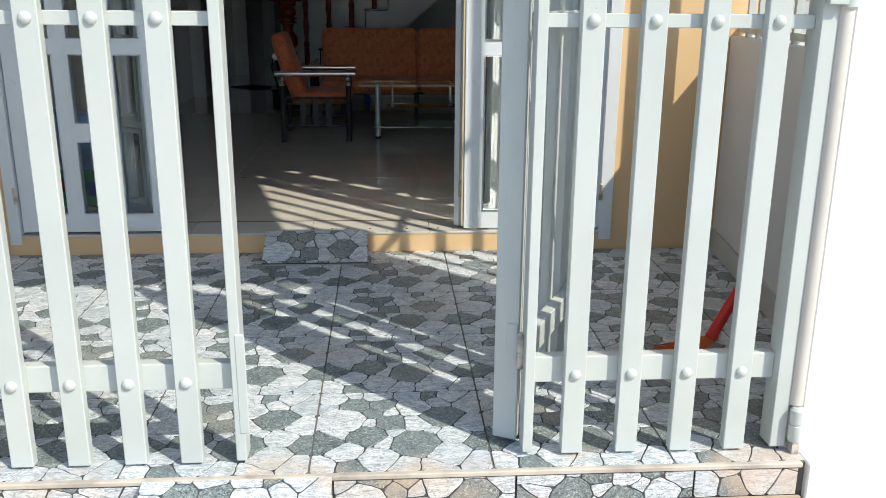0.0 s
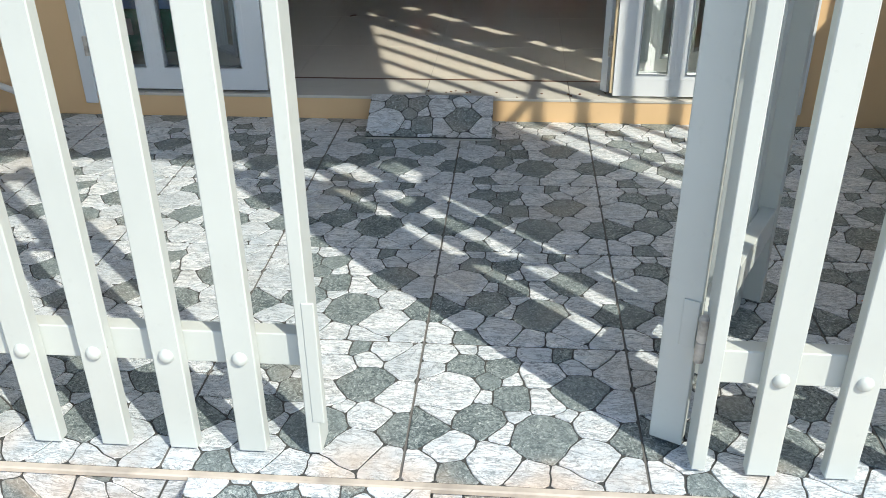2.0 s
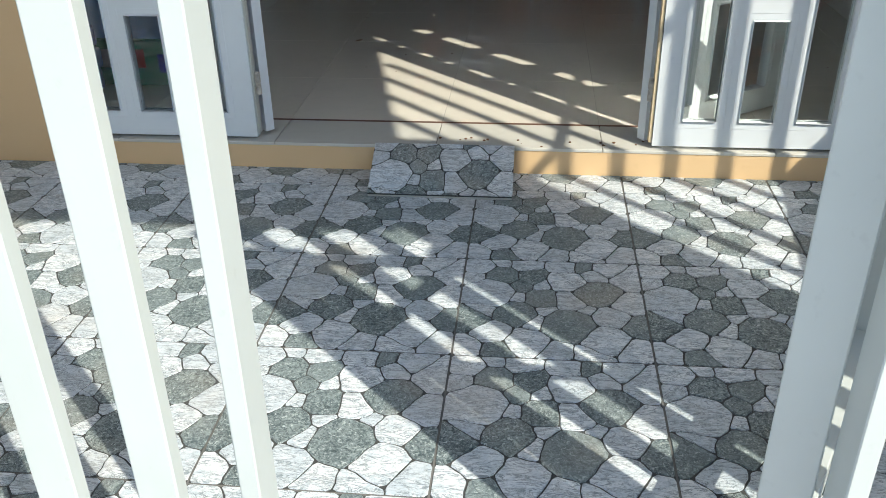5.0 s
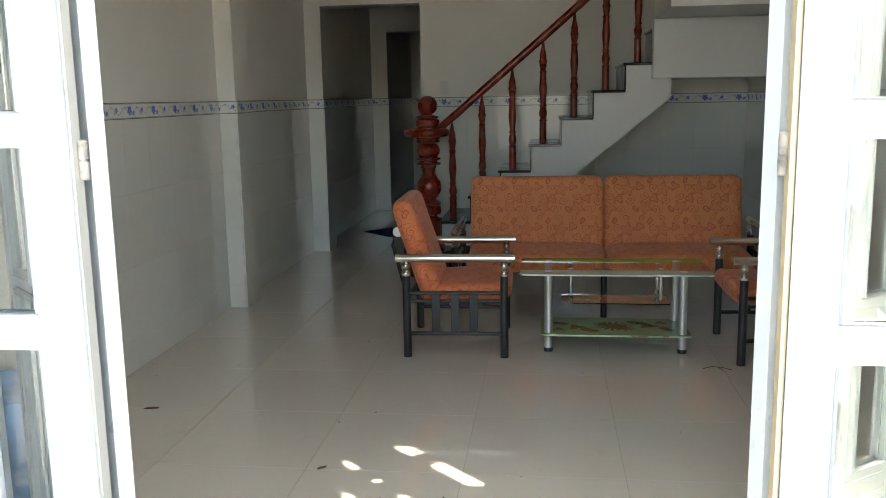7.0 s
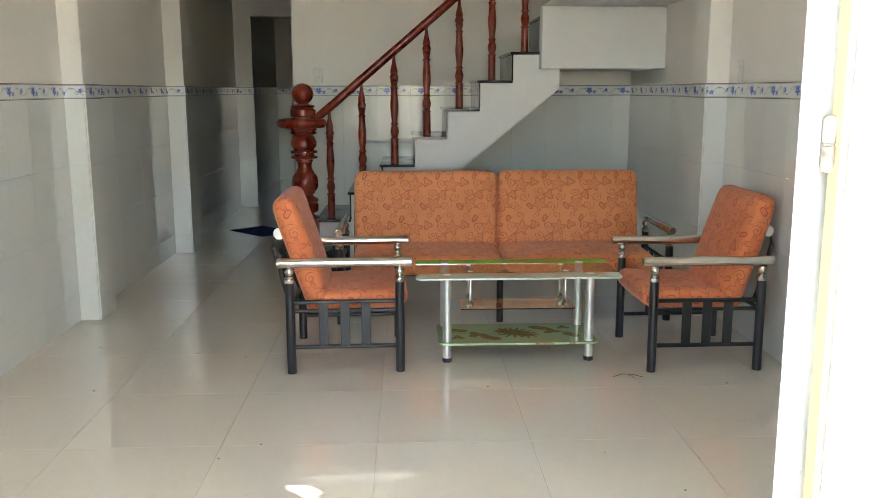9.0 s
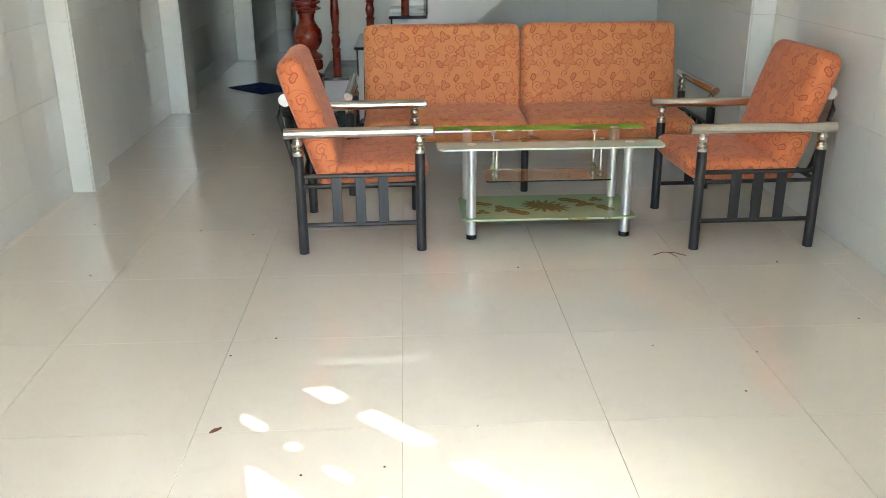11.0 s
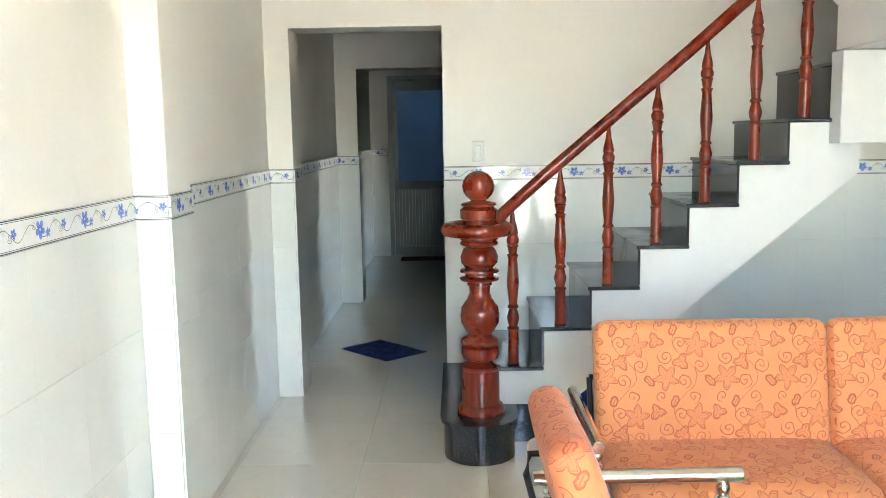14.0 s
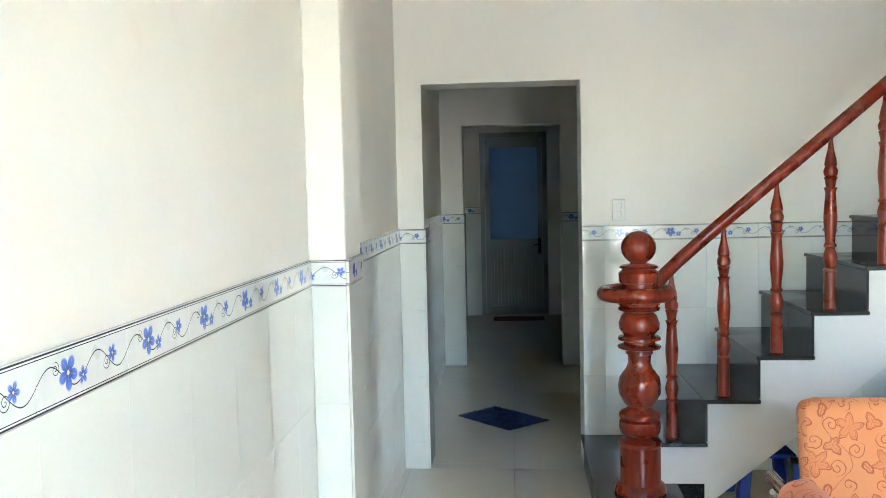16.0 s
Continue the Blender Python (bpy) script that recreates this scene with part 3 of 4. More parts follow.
gate_leaf(pose(-2.2, GY, 0), "light grey steel slat gate leaf, closed", 0.872, (0.1, 0.252, 0.402, 0.554, 0.709), stile_a=0.045, stile_b=0.03)
hinge = thing("gate_post", pose(1.122, GY - 0.035, 0.0), "round grey steel gate post with a barrel hinge", "gate post")
part("barrel", lathe(bmesh.new(), [(0.0175, 0.04), (0.02, 0.045), (0.02, 0.088), (0.017, 0.09), (0.017, 0.094), (0.02, 0.096), (0.02, 0.135), (0.014, 0.142)], 0, 0, 16), GATE, hinge)
part("post", T((0, 0.02, 0.145), (0, 0.02, 2.1), 0.02), painted("beige_post_paint", (0.6, 0.56, 0.5), 0.45, 0.1), hinge)
part("barrel", lathe(bmesh.new(), [(0.0175, 1.222), (0.022, 1.226), (0.022, 1.262), (0.018, 1.264), (0.018, 1.268), (0.022, 1.27), (0.022, 1.31), (0.014, 1.318)], 0.002, 0.014, 16), GATE, hinge)
part("hinge_plate", B(-0.062, -0.012, -0.012, 0.004, 1.232, 1.3, 0.002), GATE, hinge, "welded steel hinge plate")
part("wedge", B(-0.008, 0.012, -0.01, 0.02, 0.0, 0.04), RUST, hinge)
fold = thing("hinge", pose(0.34, GY + 0.03, 0.25), "grey steel hinge between two gate leaves", "hinge")
part("barrel", lathe(bmesh.new(), [(0.009, 0), (0.011, 0.003), (0.011, 0.045), (0.009, 0.047), (0.011, 0.05), (0.011, 0.1), (0.006, 0.106)], 0, 0, 12), RUST, fold)

# ---- house door: four glazed leaves folded in pairs ----
COLS = ((0.095, 0.225), (0.295, 0.425), (0.495, 0.625))
# breaks above 1.6 are added unseen bars that cut the floor's sunlight into dashes
TALL = ((0.09, 0.86), (0.93, 1.29), (1.355, 1.66), (1.735, 2.28))
MIDS = ((0.09, 0.45), (0.535, 0.86), (0.93, 1.29), (1.355, 1.66), (1.735, 2.0), (2.075, 2.28))
LEAF_H, LEAF_T = 2.416, 0.036


def window_moulding(x0, x1, z0, z1, y):
    """A bevelled bead round a pane, on the face at y; its outermost ring is a dark painted shadow line."""
    bm = bmesh.new()
    d = -1 if y < 0 else 1
    rings = []
    for o, h in ((0.0232, 0.0003), (0.0212, 0.0005), (0.021, -0.001), (0.0195, 0.012), (0.012, 0.013), (0.009, 0.008), (0.004, 0.008), (-0.005, -0.002), (-0.005, -0.008)):
        rings.append([bm.verts.new((x, y + d * h, z)) for x, z in ((x0 - o, z0 - o), (x1 + o, z0 - o), (x1 + o, z1 + o), (x0 - o, z1 + o))])
    for k, (a, b) in enumerate(zip(rings, rings[1:])):
        for i in range(4):
            bm.faces.new((a[i], a[(i + 1) % 4], b[(i + 1) % 4], b[i])).material_index = 1 if k == 0 else 0
    return bm


def door_leaf(m, label, width=0.72):
    """A leaf in its own x from 0 to width, its faces at y = 0 and y = LEAF_T."""
    leaf = thing("door_leaf", m, label, "door", "folding door leaves")
    k = width / 0.72
    fr = bmesh.new()
    cols = [(a * k, b * k) for a, b in COLS]
    e = 0.0005
    spans = [(0, cols[0][0]), (cols[0][1], cols[1][0]), (cols[1][1], cols[2][0]), (cols[2][1], width)]
    for a, b in spans:
        box(fr, a, b, 0, LEAF_T, 0, LEAF_H)
    for n, (a, b) in enumerate(cols):
        rows = MIDS if n == 1 else TALL
        z = 0.0
        for z0, z1 in rows:
            box(fr, a, b, 0.0, LEAF_T, z, z0)
            z = z1
        box(fr, a, b, 0.0, LEAF_T, z, LEAF_H)
    bmesh.ops.remove_doubles(fr, verts=fr.verts, dist=1e-5)
    part("leaf_frame", fr, DOOR, leaf)
    for n, (a, b) in enumerate(cols):
        for z0, z1 in MIDS if n == 1 else TALL:
            p = part("pane", B(a, b, LEAF_T / 2 - 0.002, LEAF_T / 2 + 0.002, z0, z1), GLASS, leaf, "clear glass")
            p.visible_shadow = False
            part("bead", window_moulding(a, b, z0, z1, -0.0), [DOOR, BEAD_SHADE], p)
            part("bead", window_moulding(a, b, z0, z1, LEAF_T), [DOOR, BEAD_SHADE], p)
    return leaf


def leaf_hinge(parent, x, y, z):
    h = lathe(bmesh.new(), [(0.008, 0), (0.0105, 0.002), (0.0105, 0.038), (0.008, 0.039), (0.008, 0.043), (0.0105, 0.044), (0.0105, 0.08), (0.006, 0.084)], x, y, 12)
    bmesh.ops.translate(h, verts=h.verts, vec=(0, 0, z))
    return part("hinge", h, RUST, parent, "white painted barrel hinge with rust")


DZ = 0.112
d1 = door_leaf(pose(-1.812, 4.262, DZ), "white painted glazed door leaf, folded open against the jamb", 0.737)
door_leaf(pose(-1.035, 4.345, DZ, 0, 0, 138), "white painted glazed door leaf, folded behind its neighbour", 0.73)
d4 = door_leaf(pose(0.362, 4.262, DZ), "white painted glazed door leaf, folded open, striped by sunlight", 0.69)
door_leaf(pose(0.339, 4.31, DZ, 0, 0, 37), "white painted glazed door leaf, folded behind its neighbour", 0.70)
for z in (0.155, 1.215, 2.1):
    leaf_hinge(d1, 0.752, 0.03, z)
    leaf_hinge(d4, -0.018, 0.03, z)
part("gasket", B(0.738, 0.744, 0.006, 0.04, 0.01, LEAF_H - 0.01), GROUT_PALE, d1, "grey rubber strip")
part("gasket", B(-0.012, -0.002, 0.006, 0.04, 0.01, LEAF_H - 0.01), CREAM, d4, "cream rubber strip")
for i, (x0, x1) in enumerate(((-1.872, -1.818), (1.052, 1.115))):
    j = bmesh.new()
    box(j, x0, x1, 4.236, 4.50, 0.052, 2.62, 0.002)
    jb = solid("door_jamb", j, DOOR, "white painted steel door jamb", "door frame", "structure")
    for z in (0.26, 1.32):
        leaf_hinge(jb, x1 if i == 0 else x0, 4.23, z)
solid("door_head", B(-1.818, 1.052, 4.25, 4.50, 2.53, 2.62, 0.002), DOOR, "white painted steel door head", "door frame", "structure")

# ---- stairs ----
stairs = thing("staircase", pose(0, 0, 0), "white rendered staircase with black granite treads", "stairs")
NX, NZ, RUN, RISE = -0.9645, 0.5, 0.2405, 0.2035
SY = 9.50
nose = [(NX + RUN * (k - 2), NZ + RISE * (k - 2)) for k in range(1, 10)]
# stringer body, sloped beneath
body = [(-0.93, FL)]
for k in range(1, 8):
    x, z = nose[k]
    body += [(x + 0.02, nose[k - 1][1] - 0.02), (x + 0.02, z - 0.02)]
body += [(0.84, nose[7][1] - 0.02), (0.84, 1.455), (-0.825, FL)]
part("flight", prism(bmesh.new(), body, SY, BACK_Y), PAINT_WHITE, stairs, "white rendered flight")
for k in range(1, 8):
    x, z = nose[k]
    part("tread", B(x - 0.005, min(x + RUN + 0.015, 0.722), SY - 0.03, BACK_Y, z - 0.019, z, 0.004), GRANITE, stairs, "black granite tread")
    part("riser", B(x + 0.008, x + 0.0195, SY + 0.001, BACK_Y, nose[k - 1][1], z - 0.0195), GRANITE, stairs, "black granite riser")
# first step with a rounded end
def round_step(grow):
    pts = [(-0.72, BACK_Y), (-1.215 - grow, BACK_Y), (-1.215 - grow, 9.36)]
    cx, cy, r = -1.04, 9.34, 0.175 + grow
    for i in range(11):
        a = math.pi + math.pi * i / 10
        pts.append((cx + r * math.cos(a), cy + r * math.sin(a)))
    pts += [(-0.865 + grow, SY - 0.002), (-0.72, SY - 0.002)]
    return list(reversed(pts))


part("first_step", slab(bmesh.new(), round_step(0.0), FL, 0.279), GRANITE, stairs, "black granite riser with a rounded end")
part("first_tread", slab(bmesh.new(), round_step(0.018), 0.2795, 0.2995), GRANITE, stairs, "black granite tread with a rounded end")
part("riser", B(0.727, 0.7395, SY + 0.001, BACK_Y, nose[7][1], 1.974), GRANITE, stairs, "black granite riser")
part("landing_tread", B(0.714, 1.2, SY + 0.001, BACK_Y - 0.002, 1.9745, 1.994, 0.004), GRANITE, stairs, "black granite landing edge")
part("landing", B(0.74, EAST - 0.001, SY + 0.002, BACK_Y - 0.001, 1.60, 1.974), PAINT_WHITE, stairs, "white rendered landing")
part("landing_beam", B(0.686, EAST - 0.001, 9.375, SY, 1.598, 2.035, 0.004), PAINT_WHITE, stairs, "white rendered beam along the landing")
part("upper_landing", B(0.694, EAST - 0.001, 8.55, 9.47, 2.0405, 2.30), PAINT_WHITE, stairs, "white rendered landing of the upper flight")
part("upper_flight", prism(bmesh.new(), [(0.6935, 2.2505), (0.6935, 3.05), (-0.1, 3.38), (-0.62, 3.38)], 8.5505, 9.47), PAINT_WHITE, stairs, "white rendered upper flight with a sloping soffit")
part("parapet", B(0.694, EAST - 0.001, 8.55, 8.65, 2.301, 3.2), PAINT_WHITE, stairs, "white rendered parapet")

rails = thing("balustrade", pose(0, 0, 0), "red lacquered turned wood balustrade on the stairs", "balustrade")
newel = [(0.125, 0.30), (0.127, 0.315), (0.118, 0.335), (0.103, 0.345), (0.099, 0.36), (0.099, 0.515), (0.104, 0.522), (0.104, 0.537), (0.085, 0.545), (0.075, 0.56), (0.094, 0.575), (0.1, 0.6), (0.098, 0.63), (0.09, 0.643), (0.1, 0.648), (0.1, 0.662), (0.094, 0.67), (0.08, 0.684), (0.075, 0.695), (0.085, 0.71), (0.1, 0.755), (0.103, 0.79), (0.096, 0.83), (0.08, 0.87), (0.073, 0.9), (0.075, 0.935), (0.08, 0.94), (0.078, 0.955), (0.1, 0.965), (0.104, 0.975), (0.085, 0.985), (0.085, 0.997), (0.102, 1.005), (0.1, 1.017), (0.083, 1.025), (0.094, 1.05), (0.098, 1.08), (0.09, 1.115), (0.08, 1.13), (0.098, 1.14), (0.1, 1.15), (0.093, 1.158), (0.1, 1.166), (0.1, 1.178), (0.09, 1.185), (0.088, 1.26), (0.095, 1.268), (0.097, 1.31), (0.085, 1.325), (0.094, 1.332), (0.092, 1.342), (0.04, 1.352), (0.035, 1.36)]
newel = [(0.94 * r if r >= 0.094 or r < 0.05 else 0.94 * (r - 0.8 * (0.098 - r)), z) for r, z in newel]
NC = (-1.03, 9.40)
post = part("newel_post", lathe(bmesh.new(), newel, *NC, 32), WOOD, rails, "stout turned newel post")
part("finial", ball(bmesh.new(), (*NC, 1.423), 0.079, 28, 0.96), WOOD, post, "round wooden ball")
ring = [(NC[0] - 0.01 + 0.145 * math.cos(a), NC[1] + 0.145 * math.sin(a), 1.215) for a in (2 * math.pi * i / 32 for i in range(32))]
part("scroll", sweep(bmesh.new(), ring, 0.033, 12, True), WOOD, rails, "ring shaped handrail end")
BY = 9.56
h0, h1 = Vector((-0.955, 9.45, 1.235)), Vector((0.52, BY, 2.50))
part("handrail", sweep(bmesh.new(), [h0, Vector((-0.9, 9.51, 1.285)), Vector((-0.82, BY - 0.01, 1.352)), Vector((-0.7, BY, 1.455)), Vector((0, BY, 2.045)), h1], 0.031, 14), WOOD, rails, "round sloping handrail")


def baluster(x, z0, z1):
    H = z1 - z0
    pr = [(0.023, 0.0), (0.026, 0.006), (0.0235, 0.01), (0.0225, 0.22), (0.026, 0.225), (0.026, 0.235), (0.018, 0.245), (0.024, 0.275), (0.027, 0.305), (0.022, 0.335), (0.017, 0.36), (0.024, 0.368), (0.024, 0.376), (0.018, 0.39), (0.019, 0.42), (0.025, 0.50), (0.026, 0.54), (0.022, 0.62), (0.019, 0.68), (0.022, 0.7), (0.026, 0.71), (0.017, 0.716), (0.022, 0.76), (0.026, 0.77), (0.02, 0.777), (0.025, 0.785), (0.027, 0.81), (0.02, 0.835), (0.0235, 0.845), (0.023, 0.855), (0.02, 0.88), (0.012, 0.93), (0.008, 0.98), (0.008, 1.02)]
    return lathe(bmesh.new(), [(r * 1.18, z0 + h * H) for r, h in pr], x, BY, 16)


for k in range(1, 8):
    x = nose[k][0] + 0.108
    z = nose[k][1]
    part("baluster", baluster(x, z, 1.455 + (x + 0.7) * 0.843 - 0.03), WOOD, rails, "turned wooden baluster")

# ---- seating ----


def cushion(sx, sy, sz, r=0.052, puff=0.016):
    """A stuffed block centred on its base, with soft edges and a slight swell."""
    bm = bmesh.new()
    box(bm, -sx / 2, sx / 2, -sy / 2, sy / 2, 0, sz)
    bmesh.ops.subdivide_edges(bm, edges=bm.edges, cuts=11, use_grid_fill=True)
    for v in bm.verts:
        c = v.co
        # gather the grid towards the edges, then round the box
        q = Vector((sx / 2 * math.sin(math.pi * c.x / sx), sy / 2 * math.sin(math.pi * c.y / sy), sz / 2 * math.sin(math.pi * (c.z / sz - 0.5))))
        inner = Vector((max(-sx / 2 + r, min(sx / 2 - r, q.x)), max(-sy / 2 + r, min(sy / 2 - r, q.y)), max(-sz / 2 + r, min(sz / 2 - r, q.z))))
        d = q - inner
        if d.length > 1e-6:
            q = inner + d.normalized() * min(r, d.length)
        fx, fy = 1 - (2 * q.x / sx) ** 2, 1 - (2 * q.y / sy) ** 2
        q.z += math.copysign(puff * max(0, fx) * max(0, fy), q.z)
        n = noise.noise(q * 6.0 + Vector((sx * 7, sy * 3, 0)))
        q += Vector((0, 0, 0.004 * n))
        v.co = q + Vector((0, 0, sz / 2))
    for f in bm.faces:
        f.smooth = True
    return bm


def fabric_part(name, bm, m, parent, label="", cloth=None):
    """UVs are taken before the block is turned into place."""
    me = finish(bm, name, cloth or FABRIC)
    me.set_sharp_from_angle(angle=math.pi)
    me.transform(m)
    ob = new(name, me)
    ob.parent = parent
    return tagged(ob, label)


def arm_set(parent, x0, x1, y, posts):
    """An armrest tube along x with its posts."""
    part("armrest", T((x0, y, 0.543), (x1, y, 0.543), 0.0235, 20, rounded=0.004), CHROME, parent, "polished steel tube armrest")
    for px in posts:
        lg = part("leg", T((px, y, 0.0), (px, y, 0.448), 0.022, 16), BLACK, parent, "black steel leg")
        part("collar", lathe(bmesh.new(), [(0.024, 0.448), (0.025, 0.452), (0.025, 0.464), (0.02, 0.468), (0.024, 0.472), (0.02, 0.478), (0.012, 0.482)], px, y, 16), CHROME, lg, "polished collar")
        part("knob", ball(bmesh.new(), (px, y, 0.501), 0.0225, 16), CHROME, lg, "polished steel ball")


def armchair(m, label):
    """Faces +x."""
    ch = thing("armchair", m, label, "armchair", "armchairs by the glass table")
    for s in (-1, 1):
        y = s * 0.305
        arm_set(ch, -0.318, 0.322, y, (-0.262, 0.262))
        for z in (0.352, 0.13):
            part("side_rail", T((-0.262, y, z), (0.262, y, z), 0.0105, 10), BLACK, ch)
        for x in (-0.105, -0.002, 0.098):
            part("slat", B(x - 0.022, x + 0.022, y - 0.006, y + 0.006, 0.135, 0.348, 0.002), BLACK, ch)
        part("seat_rail", T((-0.262, s * 0.29, 0.305), (0.262, s * 0.29, 0.305), 0.009, 10), BLACK, ch)
        back = [(-0.262, s * 0.2, 0.305), (-0.285, s * 0.2, 0.36), (-0.345, s * 0.2, 0.6), (-0.335, s * 0.2, 0.66), (-0.27, s * 0.2, 0.66)]
        part("back_tube", sweep(bmesh.new(), back, 0.0105, 10), BLACK, ch)
        part("cap", T((-0.312, s * 0.2135, 0.672), (-0.312, s * 0.228, 0.672), 0.028, 20, rounded=0.003), WHITE_PLASTIC, ch, "white plastic disc")
    for x in (-0.262, 0.25):
        part("cross_rail", T((x, -0.305, 0.305), (x, 0.305, 0.305), 0.0105, 10), BLACK, ch)
    fabric_part("seat", cushion(0.50, 0.545, 0.095), pose(0.055, 0, 0.295, 0, -2.5, 0), ch, "orange floral cushion", FABRIC_SHADED)
    fabric_part("backrest", cushion(0.585, 0.55, 0.113, 0.054), pose(-0.13, 0, 0.30, 0, 0, 0) @ Matrix.Rotation(radians(-107.5), 4, "Y") @ pose(0.282, 0, -0.063, 0, 0, 0), ch, "orange floral back cushion", FABRIC_SHADED)
    return ch


armchair(pose(-0.595, 7.40, FL, 0, 0, 1.5), "armchair with orange floral cushions and black frame")
armchair(pose(1.150, 7.345, FL, 0, 0, 180.8), "armchair with orange floral cushions near the side wall")

sofa = thing("sofa", pose(0.285, 8.3, FL), "two seat sofa with orange floral cushions and black steel frame", "sofa")
for s in (-1, 1):
    x = s * 0.965
    part("armrest", T((x, -0.36, 0.543), (x, 0.28, 0.543), 0.0235, 20, rounded=0.004), CHROME, sofa, "polished steel tube armrest")
    for y in (-0.31, 0.22):
        lg = part("leg", T((x, y, 0.0), (x, y, 0.448), 0.022, 16), BLACK, sofa, "black steel leg")
        part("collar", lathe(bmesh.new(), [(0.024, 0.448), (0.025, 0.464), (0.02, 0.468), (0.024, 0.472), (0.012, 0.482)], x, y, 16), CHROME, lg)
        part("knob", ball(bmesh.new(), (x, y, 0.501), 0.0225, 16), CHROME, lg)
    for z in (0.352, 0.13):
        part("side_rail", T((x, -0.31, z), (x, 0.22, z), 0.0105, 10), BLACK, sofa)
    for y in (-0.15, -0.045, 0.06):
        part("slat", B(x - 0.006, x + 0.006, y - 0.022, y + 0.022, 0.135, 0.348, 0.002), BLACK, sofa)
part("leg", T((-0.03, -0.3, 0), (-0.03, -0.3, 0.29), 0.02, 14), BLACK, sofa, "black middle leg")
for y in (-0.31, 0.1):
    part("long_rail", T((-0.965, y, 0.295), (0.965, y, 0.295), 0.0125, 10), BLACK, sofa)
part("back_rail", T((-0.9, 0.28, 0.60), (0.9, 0.28, 0.60), 0.0125, 10), BLACK, sofa)
for s in (-1, 1):
    part("back_tube", sweep(bmesh.new(), [(s * 0.9, 0.1, 0.295), (s * 0.9, 0.2, 0.36), (s * 0.9, 0.28, 0.60)], 0.0115, 10), BLACK, sofa)
    xc = s * 0.447 - 0.008
    fabric_part("seat", cushion(0.885, 0.56, 0.11), pose(xc, -0.095, 0.298, 1.5, 0, 0), sofa, "orange floral seat cushion")
    fabric_part("backrest", cushion(0.893, 0.56, 0.115, 0.052), pose(xc, 0.095, 0.30, 0, 0, 0) @ Matrix.Rotation(radians(79), 4, "X") @ pose(0, 0.28, -0.0575), sofa, "orange floral back cushion")

# ---- glass table ----
tb = thing("coffee_table", pose(0.266, 7.39, FL), "low glass table with green bands and silver legs", "coffee table")
def chamfered(x0, x1, y0, y1, c):
    return [(x0 + c, y0), (x1 - c, y0), (x1, y0 + c), (x1, y1 - c), (x1 - c, y1), (x0 + c, y1), (x0, y1 - c), (x0, y0 + c)]


TT = 0.446
top = part("top_pane", slab(bmesh.new(), [(-0.512, -0.115), (0.507, -0.115), (0.507, 0.125), (-0.512, 0.125)], TT - 0.008, TT), GLASS_TOP, tb, "clear glass middle of the top")
top.visible_shadow = False
def quarter(cx, cy, r, start):
    return [(cx + r * math.cos(radians(start + 15 * i)), cy + r * math.sin(radians(start + 15 * i))) for i in range(7)]


part("front_band", slab(bmesh.new(), quarter(-0.477, -0.205, 0.035, 180) + quarter(0.472, -0.205, 0.035, 270) + [(0.507, -0.1155), (-0.512, -0.1155)], TT - 0.008, TT), MINT_BAND, tb, "mint green backed glass")
part("back_band", slab(bmesh.new(), [(-0.512, 0.1255), (0.507, 0.1255)] + quarter(0.472, 0.205, 0.035, 0) + quarter(-0.477, 0.205, 0.035, 90), TT - 0.008, TT), GREEN_BAND, tb, "vivid green backed glass")
sh = bmesh.new()
slab(sh, chamfered(-0.4, 0.405, -0.192, 0.18, 0.02), 0.094, 0.104)
part("shelf", sh, SHELF, tb, "pale green shelf with a painted flower spray")
mid = part("hung_pane", slab(bmesh.new(), chamfered(-0.285, 0.3, -0.10, 0.11, 0.008), 0.253, 0.259), GLASS_TOP, tb, "small clear glass shelf")
mid.visible_shadow = False
for x in (-0.357, 0.36):
    for y in (-0.15, 0.15):
        lg = part("leg", T((x, y, 0.022), (x, y, TT - 0.0085), 0.0225, 18), SILVER, tb, "ribbed silver tube leg")
        part("foot", T((x, y, 0.0), (x, y, 0.0215), 0.0245, 18), BLACK, lg, "black plastic foot")
        part("disc", T((x, y, TT + 0.0005), (x, y, TT + 0.0025), 0.021, 18), SILVER, lg)
for x in (-0.235, 0.25):
    for y in (-0.075, 0.085):
        part("hanger", lathe(bmesh.new(), [(0.006, 0.262), (0.014, 0.268), (0.016, 0.278), (0.01, 0.29), (0.006, 0.296), (0.008, 0.32), (0.011, 0.35), (0.008, 0.39), (0.006, 0.425), (0.012, 0.432), (0.012, 0.437)], x, y, 12), CHROME, tb, "chrome baluster hanger")
        part("disc", T((x, y, TT + 0.0005), (x, y, TT + 0.0025), 0.014, 14), SILVER, tb)

